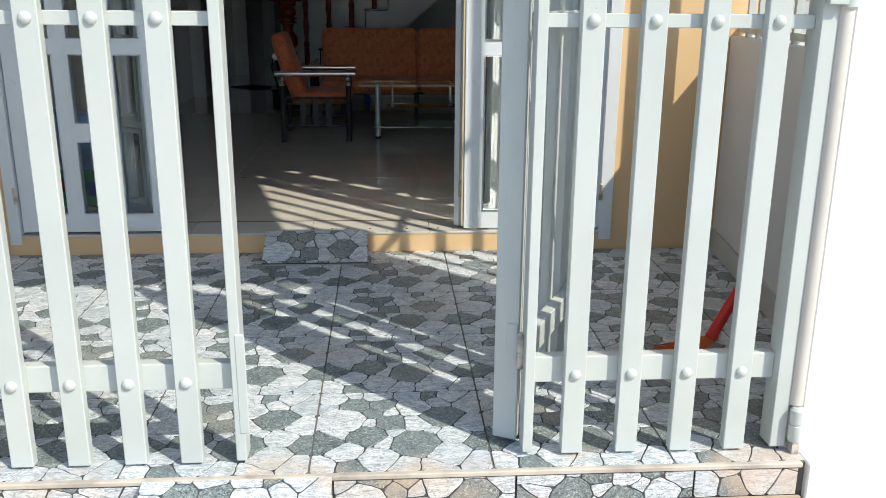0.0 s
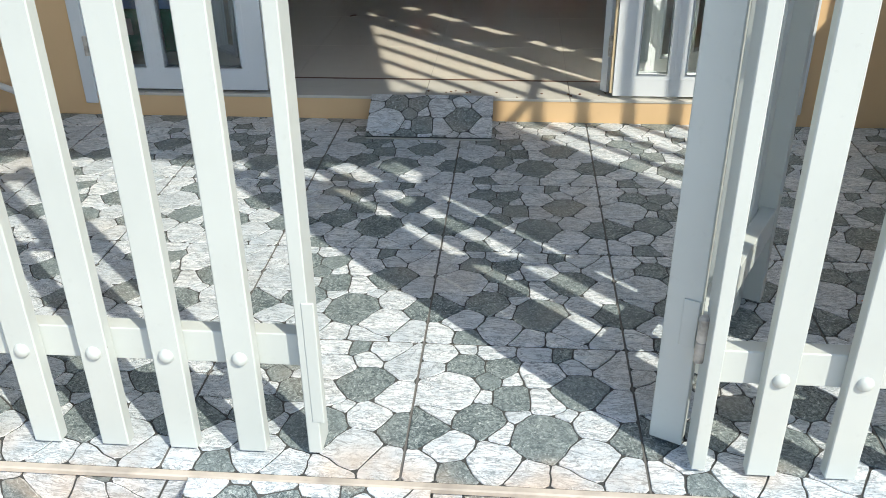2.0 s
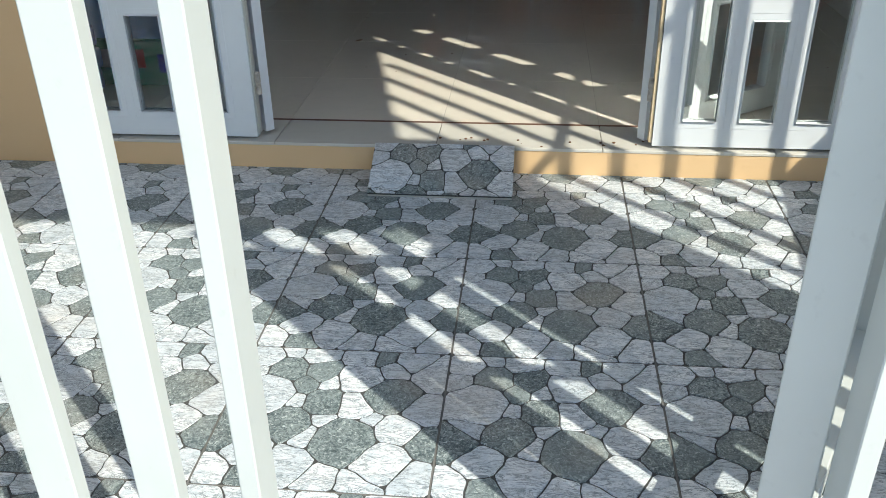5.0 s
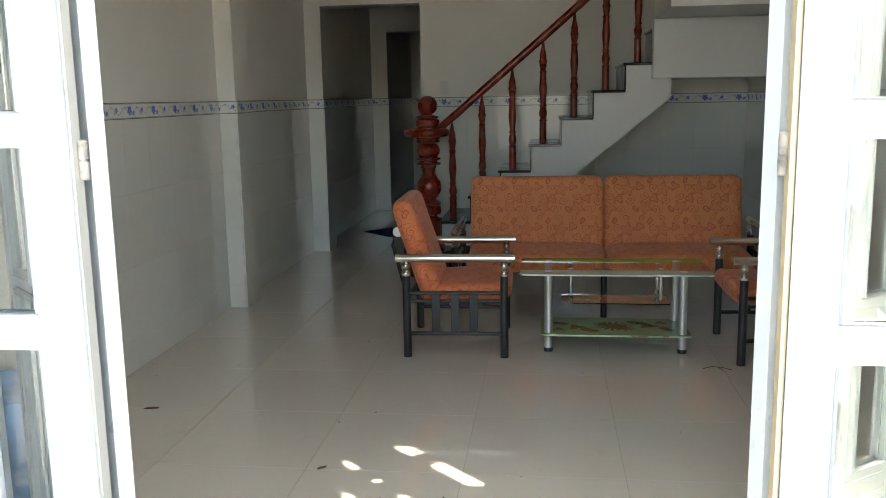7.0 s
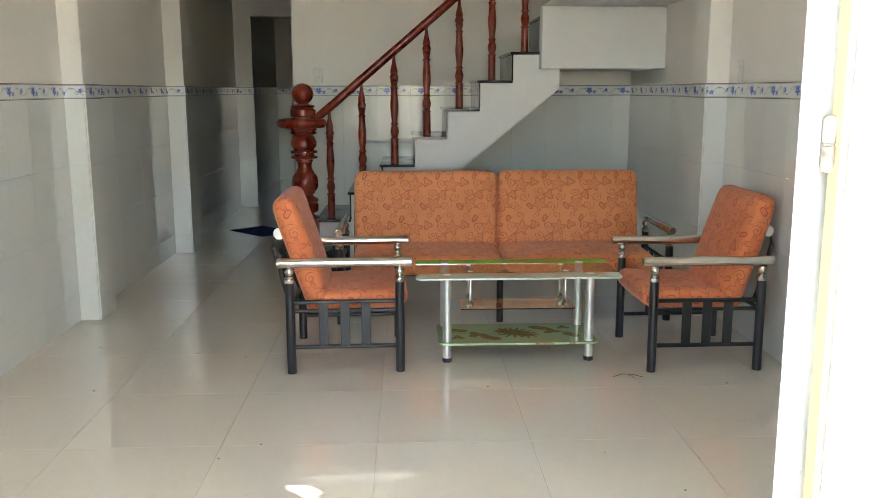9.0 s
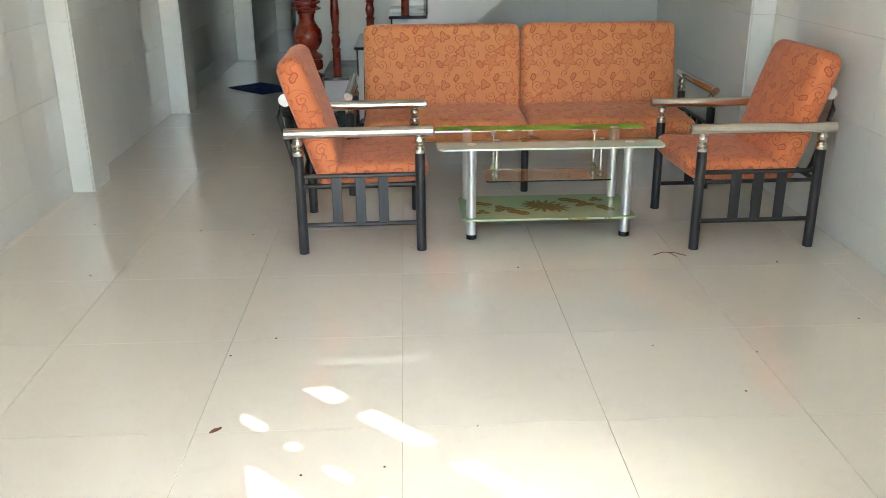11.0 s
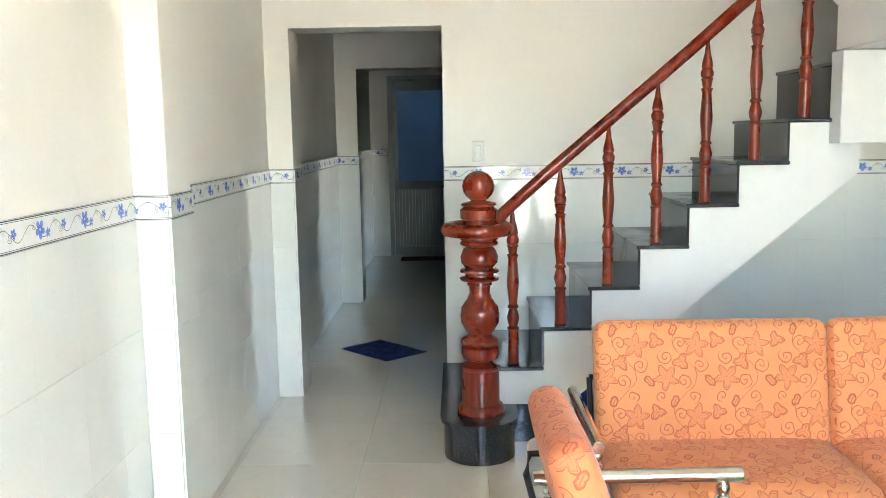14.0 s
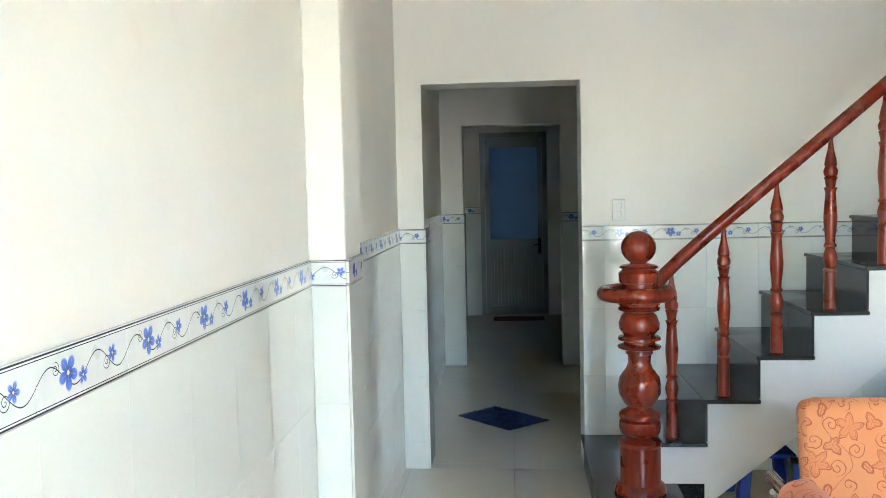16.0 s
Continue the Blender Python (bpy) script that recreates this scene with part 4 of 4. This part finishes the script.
# ---- smaller things ----


def shag(name, cx, cy, sx, sy, turn, z, material, label, count, h):
    mt = thing(name, pose(cx, cy, z, 0, 0, turn), label, "floor mat")
    rnd = random.Random(7)
    part("backing", B(-sx / 2, sx / 2, -sy / 2, sy / 2, 0.0005, h * 0.4, 0.002), material, mt)
    bm = bmesh.new()
    for _ in range(count):
        x, y = rnd.uniform(-sx / 2 - 0.008, sx / 2 + 0.008), rnd.uniform(-sy / 2 - 0.008, sy / 2 + 0.008)
        a, l, t = rnd.uniform(0, 6.28), rnd.uniform(0.6, 1.2) * h, rnd.uniform(0.004, 0.008)
        dx, dy = math.cos(a) * t, math.sin(a) * t
        p = [bm.verts.new(v) for v in ((x - dx, y - dy, 0.002), (x + dx, y + dy, 0.002), (x - dy * 0.9, y + dx * 0.9, 0.002))]
        q = bm.verts.new((x + rnd.uniform(-1, 1) * h * 0.6, y + rnd.uniform(-1, 1) * h * 0.6, l))
        for i in range(3):
            bm.faces.new((p[i], p[(i + 1) % 3], q))
    part("shag", bm, material, mt)
    return mt


shag("door_mat", -1.695, 11.43, 0.52, 0.36, -46, FL, BLUE_MAT, "dark blue shaggy mat lying askew on the hall floor", 2600, 0.014)
shag("door_mat", -1.55, 16.15, 0.6, 0.3, 0, FL, RED_MAT, "dark red mat in front of the back door", 1200, 0.018)

# back door
bd = thing("back_door", pose(-1.595, 16.53, FL), "grey metal back door with blue figured glass", "door", kind="structure")
fr = bmesh.new()
for x0, x1 in ((-0.424, -0.365), (0.365, 0.424)):
    box(fr, x0, x1, -0.03, 0.05, 0, 2.319)
box(fr, -0.365, 0.365, -0.03, 0.05, 2.26, 2.319)
part("door_frame", fr, ALU, bd)
fr = bmesh.new()
for x0, x1 in ((-0.36, -0.3), (0.3, 0.36)):
    box(fr, x0, x1, 0, 0.04, 0.01, 2.255)
for z0, z1 in ((0.01, 0.12), (0.86, 0.97), (2.13, 2.255)):
    box(fr, -0.3, 0.3, 0, 0.04, z0, z1)
part("leaf_frame", fr, ALU, bd)
for i in range(14):
    x = -0.3 + 0.6 * i / 14
    part("panel", B(x + 0.001, x + 0.0415, 0.014, 0.026, 0.12, 0.86, 0.004), ALU, bd)
p = part("pane", B(-0.3, 0.3, 0.016, 0.022, 0.97, 2.13), FROST, bd, "blue figured glass")
p.visible_shadow = False
part("handle", sweep(bmesh.new(), [(0.32, -0.0, 0.9), (0.32, -0.05, 0.9), (0.25, -0.055, 0.895)], 0.009, 8), BLACK, bd, "dark lever handle")
part("lock_plate", B(0.3, 0.34, -0.01, -0.0005, 0.78, 0.98, 0.003), BLACK, bd)

# switch plates


def switch(m, label):
    s = thing("light_switch", m, label, "switch")
    part("plate", B(-0.036, 0.036, -0.009, 0, -0.06, 0.06, 0.003), WHITE_PLASTIC, s)
    for z in (-0.022, 0.022):
        part("key", B(-0.016, 0.016, -0.013, -0.0095, z - 0.014, z + 0.014, 0.002), WHITE_PLASTIC, s)


switch(pose(-1.008, BACK_Y, 1.57), "white double light switch on the back wall")
switch(pose(EAST, 7.905, 1.545, 0, 0, -90), "white light switch on the side wall")

# plastic stool under the stairs
st = thing("stool", pose(-0.36, 9.85, FL), "small blue plastic stool under the stairs", "stool")
part("seat", B(-0.13, 0.13, -0.13, 0.13, 0.25, 0.275, 0.01, 2), BLUE_PLASTIC, st)
for sx in (-1, 1):
    for sy in (-1, 1):
        lg = bmesh.new()
        box(lg, -0.028, 0.028, -0.028, 0.028, 0, 0.25, 0.006)
        for v in lg.verts:
            k = 0.135 - 0.03 * v.co.z / 0.25
            v.co.x += sx * k
            v.co.y += sy * k
        part("leg", lg, BLUE_PLASTIC, st)

# goods stacked behind the door
cr = thing("carton", pose(-1.89, 5.04, FL), "green printed carton with red and blue labels on the floor", "box")
part("body", B(-0.33, 0.33, -0.17, 0.17, 0, 0.2, 0.005), CARTON_GREEN, cr)
for i, (x, z, mt) in enumerate(((-0.22, 0.12, CARTON_RED), (-0.05, 0.12, WHITE_PLASTIC), (0.1, 0.12, CARTON_RED), (0.25, 0.1, BLUE_PLASTIC))):
    part("label", B(x - 0.045, x + 0.045, -0.173, -0.1705, z - 0.04, z + 0.04), mt, cr)
bm = bmesh.new()
box(bm, -0.32, 0.32, -0.16, 0.16, 0, 0.29)
bmesh.ops.subdivide_edges(bm, edges=bm.edges, cuts=9, use_grid_fill=True)
for v in bm.verts:
    n = noise.noise_vector(v.co * 9.0)
    v.co += n * 0.03 * (1 if v.co.z > 0.03 else 0.2)
    v.co.z = max(v.co.z, 0.0)
for f in bm.faces:
    f.smooth = True
tp = solid("tarpaulin", bm, BLUE_CLOTH, "crumpled blue plastic sheet folded on a carton", "tarpaulin")
tp.matrix_world = pose(-1.89, 5.05, FL + 0.202)

# packs and a cloth beside the carton
for i, (x, z) in enumerate(((-2.05, 0.0), (-2.04, 0.095), (-2.05, 0.19))):
    pk = thing("goods_pack", pose(x, 4.74, FL + z, 0, 0, 2 - 3 * i), "blue plastic wrapped pack with a coloured label", "package", "packs behind the door")
    part("wrap", B(-0.13, 0.13, -0.09, 0.09, 0.0005, 0.094, 0.018, 3), BLUE_CLOTH if i < 2 else BLUE_PLASTIC, pk)
    part("label", B(-0.09, 0.09, -0.0925, -0.0903, 0.03, 0.066), CARTON_RED if i == 2 else WHITE_PLASTIC, pk)
yc = bmesh.new()
box(yc, -0.09, 0.09, -0.06, 0.06, 0, 0.035)
bmesh.ops.subdivide_edges(yc, edges=yc.edges, cuts=6, use_grid_fill=True)
for v in yc.verts:
    n = noise.noise_vector(v.co * 22.0)
    v.co += Vector((n.x * 0.02, n.y * 0.02, n.z * 0.016))
    v.co.z = max(v.co.z * (1 - 0.5 * (abs(v.co.x) / 0.09) ** 2), 0.0)
for f in yc.faces:
    f.smooth = True
cloth = solid("cloth", yc, painted("yellow_cloth", (0.75, 0.45, 0.04), 0.85, 0.2, 200, 0.4, 8), "crumpled yellow cloth on the floor behind the door", "cloth")
cloth.matrix_world = pose(-1.99, 4.55, FL + 0.0005, 0, 0, 12)

# hand broom beside the gate
br = thing("broom", pose(1.135, 2.85, 0), "orange bristled hand broom with a red handle on the terrace", "broom")
bm = bmesh.new()
rnd = random.Random(3)
for _ in range(320):
    a = rnd.uniform(-0.65, 0.55)
    L = rnd.uniform(0.15, 0.21)
    base = Vector((rnd.uniform(-0.012, 0.012), rnd.uniform(-0.012, 0.012), 0.07 + rnd.uniform(-0.012, 0.008)))
    tip = base + Vector((-math.cos(a), math.sin(a) - 0.3, 0)).normalized() * L
    tip.z = rnd.uniform(0.003, 0.025)
    tube(bm, base, tip, 0.0022, 4, 0.0014)
part("bristles", bm, ORANGE, br, "orange plastic bristles")
part("handle", T((0.004, 0.002, 0.08), (0.2, 0.1, 0.375), 0.022, 14, 0.014, 0.004), RED, br, "red plastic handle")
part("socket", ball(bmesh.new(), (0.003, 0.002, 0.075), 0.024, 12), RED, br)

# drain pipe stub in the terrace corner
dp = thing("drain_pipe", pose(-2.287, 4.225, 0.145), "short white plastic drain pipe in the terrace corner", "pipe")
part("pipe", sweep(bmesh.new(), [(0.0, 0, 0.0), (0.03, -0.003, -0.008), (0.155, -0.022, -0.046)], 0.014, 14), WHITE_PLASTIC, dp)
part("elbow", sweep(bmesh.new(), [(-0.0, 0.0, 0.06), (0.004, 0, 0.02), (0.02, -0.002, -0.004), (0.045, -0.005, -0.0125)], 0.0185, 14), WHITE_PLASTIC, dp, "white plastic elbow")
# the pipe is solid; a black disc paints the darkness of its opening
part("mouth_shade", sweep(bmesh.new(), [(0.1552, -0.02202, -0.04605), (0.1562, -0.02215, -0.04635)], 0.0105, 14), BLACK, dp, "black disc in place of the pipe's dark inside")

# dry leaves, twig and grit on the floors
rnd = random.Random(5)
bm = bmesh.new()
for _ in range(45):
    x, y = rnd.uniform(-2.1, 1.4), rnd.uniform(4.7, 7.6)
    r = rnd.uniform(0.002, 0.006)
    ball(bm, (x, y, FL + r * 0.3), r, 5, 0.4)
for _ in range(16):
    x, y = rnd.uniform(-0.55, 0.35), rnd.uniform(4.255, 4.33)
    r = rnd.uniform(0.002, 0.007)
    ball(bm, (x, y, FL + 0.0005 + r * 0.3), r, 5, 0.4)
solid("grit", bm, DIRT, "scattered dark grit on the polished floor", "dirt", "stuff")


def dry_leaf(x, y, z, turn, s, label):
    bm = bmesh.new()
    up = [(-1, 0), (-0.5, 0.28), (0, 0.36), (0.5, 0.25), (1, 0), (0.5, -0.25), (0, -0.34), (-0.5, -0.26)]
    top = [bm.verts.new((a * s, b * s, 0.004 + 0.006 * abs(b) + 0.004 * (a > 0.6))) for a, b in up]
    low = [bm.verts.new((a * s, b * s, 0.001 + 0.006 * abs(b))) for a, b in up]
    bm.faces.new(top)
    bm.faces.new(list(reversed(low)))
    for i in range(8):
        bm.faces.new((top[i], low[i], low[(i + 1) % 8], top[(i + 1) % 8]))
    o = solid("leaf", bm, DIRT, label, "leaf")
    o.matrix_world = pose(x, y, z, 0, 0, turn)


dry_leaf(-1.9, 6.2, FL, 10, 0.035, "dry brown leaf on the polished floor")
dry_leaf(-0.95, 5.62, FL, 40, 0.02, "small dry brown leaf on the polished floor")
tw = bmesh.new()
sweep(tw, [(0.69, 6.955, FL + 0.004), (0.74, 6.985, FL + 0.006), (0.79, 6.98, FL + 0.004), (0.83, 6.94, FL + 0.004)], 0.0014, 6)
sweep(tw, [(0.765, 6.985, FL + 0.005), (0.785, 6.93, FL + 0.004)], 0.0012, 6)
solid("twig", tw, DIRT, "thin dry twig on the polished floor", "twig")

# ---- pieces: tiles ----
CACHE = {}


def slab_mesh(name, sx, sy, t, material, bevel=0.0015):
    key = (name, round(sx, 3), round(sy, 3), material.name)
    if key not in CACHE:
        CACHE[key] = finish(B(-sx / 2, sx / 2, -sy / 2, sy / 2, -t, 0, bevel), name, material)
    return CACHE[key]


def lay(name, mesh, m, parent):
    o = new(name, mesh)
    o.parent = parent
    o.matrix_parent_inverse = parent.matrix_world.inverted()
    o.matrix_basis = m
    return o


def cells(lo, hi, first, step):
    """Stretches between joints at first + k * step, cut at lo and hi."""
    out, k = [], math.floor((lo - first) / step)
    while first + k * step < hi - 1e-6:
        a, b = max(lo, first + k * step), min(hi, first + (k + 1) * step)
        if b - a > 0.012:
            out.append((a, b))
        k += 1
    return out


def floor_field(x0, x1, y0, y1, material, g=0.0011):
    for a, b in cells(x0, x1, -1.01, 0.6):
        for c, d in cells(y0, y1, 6.815, 0.6):
            lay("tile", slab_mesh("tile", b - a - g, d - c - g, 0.007, material, 0.0004), pose((a + b) / 2, (c + d) / 2, FL), floor)


floor_field(WEST, EAST, 4.492, BACK_Y, FLOOR)
floor_field(WEST, HALL_E, BACK_Y, END_Y + 0.2, FLOOR)
for a, b in cells(-1.868, 1.108, -1.01, 0.6):
    lay("sill_tile", slab_mesh("sill_tile", b - a - 0.002, 0.238, 0.012, SILL), pose((a + b) / 2, SILL_Y - 0.008 + 0.124, FL + 0.0005), floor)

# wall tiles, 0.28 x 0.38, and a flower border above
TW, TH, DADO = 0.28, 0.38, 1.40


def border_mesh(sx, off):
    key = ("border", round(sx, 3), round(off, 3))
    if key not in CACHE:
        me = finish(B(-sx / 2, sx / 2, -0.0425, 0.0425, -0.009, 0, 0.001), "border_tile", BORDER)
        uv = me.uv_layers[0].data
        for l in me.loops:
            c = me.vertices[l.vertex_index].co
            uv[l.index].uv = (c.x + sx / 2 + off, c.y + 0.0425)
        CACHE[key] = me
    return CACHE[key]


def tile_wall(parent, p, q, first=0.0, gap=0.0006):
    """Tiles a wall from p to q (plan), the room on the right hand of the way from p to q."""
    p, q = Vector(p), Vector(q)
    L = (q - p).length
    turn = math.degrees(math.atan2(q.y - p.y, q.x - p.x))
    base = pose(p.x, p.y, 0, 0, 0, turn) @ pose(0, 0, 0, 90, 0, 0)
    for a, b in cells(0, L, first, TW):
        for c, d in cells(FL, DADO, DADO, TH):
            lay("tile", slab_mesh("wall_tile", b - a - gap, d - c - gap, 0.008, WALLTILE, 0.0005), base @ pose((a + b) / 2, (c + d) / 2, 0.008), parent)
        k = math.floor((a - first) / TW + 1e-6)
        lay("border_tile", border_mesh(b - a - gap, a - first - k * TW), base @ pose((a + b) / 2, DADO + 0.0435, 0.009), parent)



tile_wall(wall_west, (WEST, FRONT_Y + 0.17), (WEST, 8.15), 0.07)
tile_wall(pil_w, (WEST + 0.01, 8.15), (-2.125, 8.15), -0.13)
tile_wall(pil_w, (-2.125, 8.15), (-2.125, 8.41), 0.0)
tile_wall(wall_west, (WEST, 8.41), (WEST, BACK_Y), 0.0)
tile_wall(wall_north, (WEST + 0.01, BACK_Y), (-2.10, BACK_Y), -0.13)
tile_wall(wall_north, (-2.10, BACK_Y), (-2.10, BACK_Y + 0.28), 0.0)
tile_wall(wall_north, (-1.211, BACK_Y), (EAST, BACK_Y), 0.12)
tile_wall(wall_east, (EAST, BACK_Y), (EAST, 8.34), 0.0)
tile_wall(pil_e, (1.452, 8.34), (1.452, 8.08), 0.0)
tile_wall(pil_e, (1.452, 8.08), (EAST - 0.01, 8.08), -0.1)
tile_wall(wall_east, (EAST, 8.08), (EAST, FRONT_Y + 0.17), 0.0)
tile_wall(wall_west, (WEST, BACK_Y + 0.28), (WEST, HALL_Y), 0.1)
tile_wall(wall_hall, (HALL_E, HALL_Y), (HALL_E, BACK_Y + 0.28), 0.1)
tile_wall(wall_mid, (WEST + 0.01, HALL_Y), (-2.05, HALL_Y), -0.08)
tile_wall(wall_mid, (-2.05, HALL_Y), (-2.05, HALL_Y + 0.27), 0.0)
tile_wall(wall_mid, (-1.165, HALL_Y), (HALL_E - 0.01, HALL_Y), 0.0)
tile_wall(wall_west, (WEST, HALL_Y + 0.27), (WEST, END_Y), 0.1)
tile_wall(wall_hall, (HALL_E, END_Y), (HALL_E, HALL_Y + 0.27), 0.1)
tile_wall(wall_end, (WEST + 0.01, END_Y), (-2.02, END_Y), 0.0)

# flagstone patterned tiles: raised stones on a dark joint bed


def clip(poly, n, d):
    """The part of a polygon where n . p <= d."""
    out = []
    for i, p in enumerate(poly):
        q = poly[(i + 1) % len(poly)]
        a, b = n.dot(p) - d, n.dot(q) - d
        if a <= 0:
            out.append(p)
        if (a < 0 < b) or (b < 0 < a):
            out.append(p + (q - p) * (a / (a - b)))
    return out


# the flagstone figure that every tile repeats: middles of the stones and their half widths, in hundredths of a tile
MIDDLES = ((8, 92), (20, 96), (36, 95), (57, 94), (68, 94), (83, 92), (94, 83), (6, 78), (22, 82), (39, 82), (32, 71), (45, 74), (59, 77), (75, 84), (15, 62), (30, 57), (45, 57), (60, 57), (75, 65), (91, 55), (68, 46), (7, 33), (14, 43), (30, 41), (46, 45), (41, 33), (59, 31), (82, 40), (95, 32), (18, 23), (37, 15), (77, 18), (7, 9), (22, 7), (52, 7), (70, 6), (93, 9))
HALVES = (8, 4, 8, 8, 5, 9, 10, 6, 10, 8, 6, 4, 11, 8, 14, 5, 9, 9, 13, 10, 4, 11, 7, 12, 4, 8, 15, 10, 9, 11, 11, 13, 8, 8, 8, 9, 9)
SHADES = "lllldllldddllllldldlldldlldldlllldlll"


def stone_plan(w, h, window, joint=0.0036, edge=0.0004):
    """Outlines of the stones in a window (u0, u1, v0, v1) of a tile of w by h, and which of them are dark."""
    u0, u1, v0, v1 = window
    seeds = [(Vector((u / 100 * w, v / 100 * h)), (r / 100 * w) ** 2) for (u, v), r in zip(MIDDLES, HALVES)]
    mid = Vector(((u0 + u1) / 2 * w, (v0 + v1) / 2 * h))
    hx, hy = (u1 - u0) / 2 * w - edge, (v1 - v0) / 2 * h - edge
    plan = []
    for k, (s, ws) in enumerate(seeds):
        poly = [Vector(p) for p in ((0, 0), (w, 0), (w, h), (0, h))]
        for m, (o, wo) in enumerate(seeds):
            if m != k and poly:
                d = o - s
                n = d.normalized()
                poly = clip(poly, n, n.dot(s) + d.length / 2 + (ws - wo) / (2 * d.length) - joint / 2)
        if len(poly) < 3:
            continue
        fine = [a.lerp(b, t) for a, b in zip(poly, poly[1:] + poly[:1]) for t in (0.1, 0.37, 0.63, 0.9)]
        pts = []
        for p in fine:
            v = noise.noise_vector(Vector((p.x * 17, p.y * 17, 3.7)))
            w2 = noise.noise_vector(Vector((p.x * 60, p.y * 60, 1.3)))
            fall = max(0.0, min(1.0, p.x / 0.02, (w - p.x) / 0.02, p.y / 0.02, (h - p.y) / 0.02))
            pts.append(Vector((p.x + (v.x * 0.009 + w2.x * 0.004) * fall, p.y + (v.y * 0.008 + w2.y * 0.004) * fall)) - mid)
        for n, d in ((Vector((1, 0)), hx), (Vector((-1, 0)), hx), (Vector((0, 1)), hy), (Vector((0, -1)), hy)):
            pts = clip(pts, n, d) if pts else pts
        if len(pts) < 3:
            continue
        area = abs(sum(a.x * b.y - a.y * b.x for a, b in zip(pts, pts[1:] + pts[:1]))) / 2
        if area > 0.0001:
            plan.append((pts, SHADES[k] == "d"))
    return plan


def add_stone(bm, pts, slot):
    c = sum(pts, Vector((0, 0))) / len(pts)
    low = [bm.verts.new((p.x, p.y, -0.0025)) for p in pts]
    top = [bm.verts.new((*(p + (c - p).normalized() * 0.0012), 0.0)) for p in pts]
    n = len(pts)
    fs = [bm.faces.new(top)] + [bm.faces.new((low[i], low[(i + 1) % n], top[(i + 1) % n], top[i])) for i in range(n)]
    for f in fs:
        f.material_index = slot


def bed(w, h):
    return box(bmesh.new(), -w / 2 + 0.0005, w / 2 - 0.0005, -h / 2 + 0.0005, h / 2 - 0.0005, -0.010, -0.0024)


TX, TY, X0, Y0 = 0.508, 0.497, -0.247, 2.108
TILE_W, TILE_H = TX - 0.0045, TY - 0.0045


def stones(window=(0, 1, 0, 1)):
    """A whole tile, or one cut down to a window of it, as one mesh."""
    u0, u1, v0, v1 = window
    bm = bed((u1 - u0) * TILE_W, (v1 - v0) * TILE_H)
    for f in bm.faces:
        f.material_index = 2
    for pts, dark in stone_plan(TILE_W, TILE_H, window):
        add_stone(bm, pts, 1 if dark else 0)
    return finish(bm, "stone_tile", [STONE, STONE_DARK, GROUT_DARK])


WHOLE = stones()
BED = finish(bed(TILE_W, TILE_H), "stone_tile", GROUT_DARK)
SINGLE = []
for pts, dark in stone_plan(TILE_W, TILE_H, (0, 1, 0, 1)):
    bm = bmesh.new()
    add_stone(bm, pts, 0)
    SINGLE.append(finish(bm, "stone", STONE_DARK if dark else STONE))
for a, b in cells(-2.288, 1.80, X0, TX):
    for c, d in cells(Y0, SILL_Y, Y0, TY):
        m = pose((a + b) / 2, (c + d) / 2, 0)
        if b - a > TX - 0.01 and d - c > TY - 0.01:
            near = -0.77 < a and b < 0.78 and d < 3.65
            tile = lay("stone_tile", BED if near else WHOLE, m, terrace)
            if near:
                for me in SINGLE:
                    o = new("stone", me)
                    o.parent = tile
        else:
            fx, fy = ((a + b) / 2 - X0) / TX % 1.0, ((c + d) / 2 - Y0) / TY % 1.0
            hx, hy = (b - a) / 2 / TX, (d - c) / 2 / TY
            key = ("cut", round(fx, 3), round(fy, 3))
            if key not in CACHE:
                CACHE[key] = stones((fx - hx, fx + hx, fy - hy, fy + hy))
            lay("stone_tile", CACHE[key], m, terrace)
for k, (a, b) in enumerate(cells(-2.62, 1.118, -0.18, 0.5)):
    low = (0.12, 0.62, 0.38, 0.0)[k % 4]
    key = ("riser", low, round(b - a, 3))
    if key not in CACHE:
        CACHE[key] = stones((0, (b - a - 0.004) / TILE_W, low, low + 0.083 / TILE_H))
    lay("stone_tile", CACHE[key], pose((a + b) / 2, 2.093, -0.058, 90, 0, 0), terrace)

# tile laid as a ramp to the sill, and one down to the street
rm = tagged(new("ramp_tile", stones((0, 1, 0.45, 0.92))), "flagstone patterned tile leaning on the door sill as a ramp", "ramp")
rm.matrix_world = pose(-0.374, 4.112, 0.068, 26.5, 0, 0)
part("tile_edge", B(-0.251, 0.251, -0.116, 0.116, -0.024, -0.0105), GROUT_PALE, rm)
r2 = tagged(new("ramp_tile", stones((0, 1, 0.1, 0.94))), "flagstone patterned tile sloping from the terrace to the street", "ramp")
r2.matrix_world = pose(-0.432, 1.885, -0.045, 13.0, 0, 0)
part("tile_edge", B(-0.25, 0.25, -0.208, 0.208, -0.03, -0.0105), GROUT_PALE, r2)
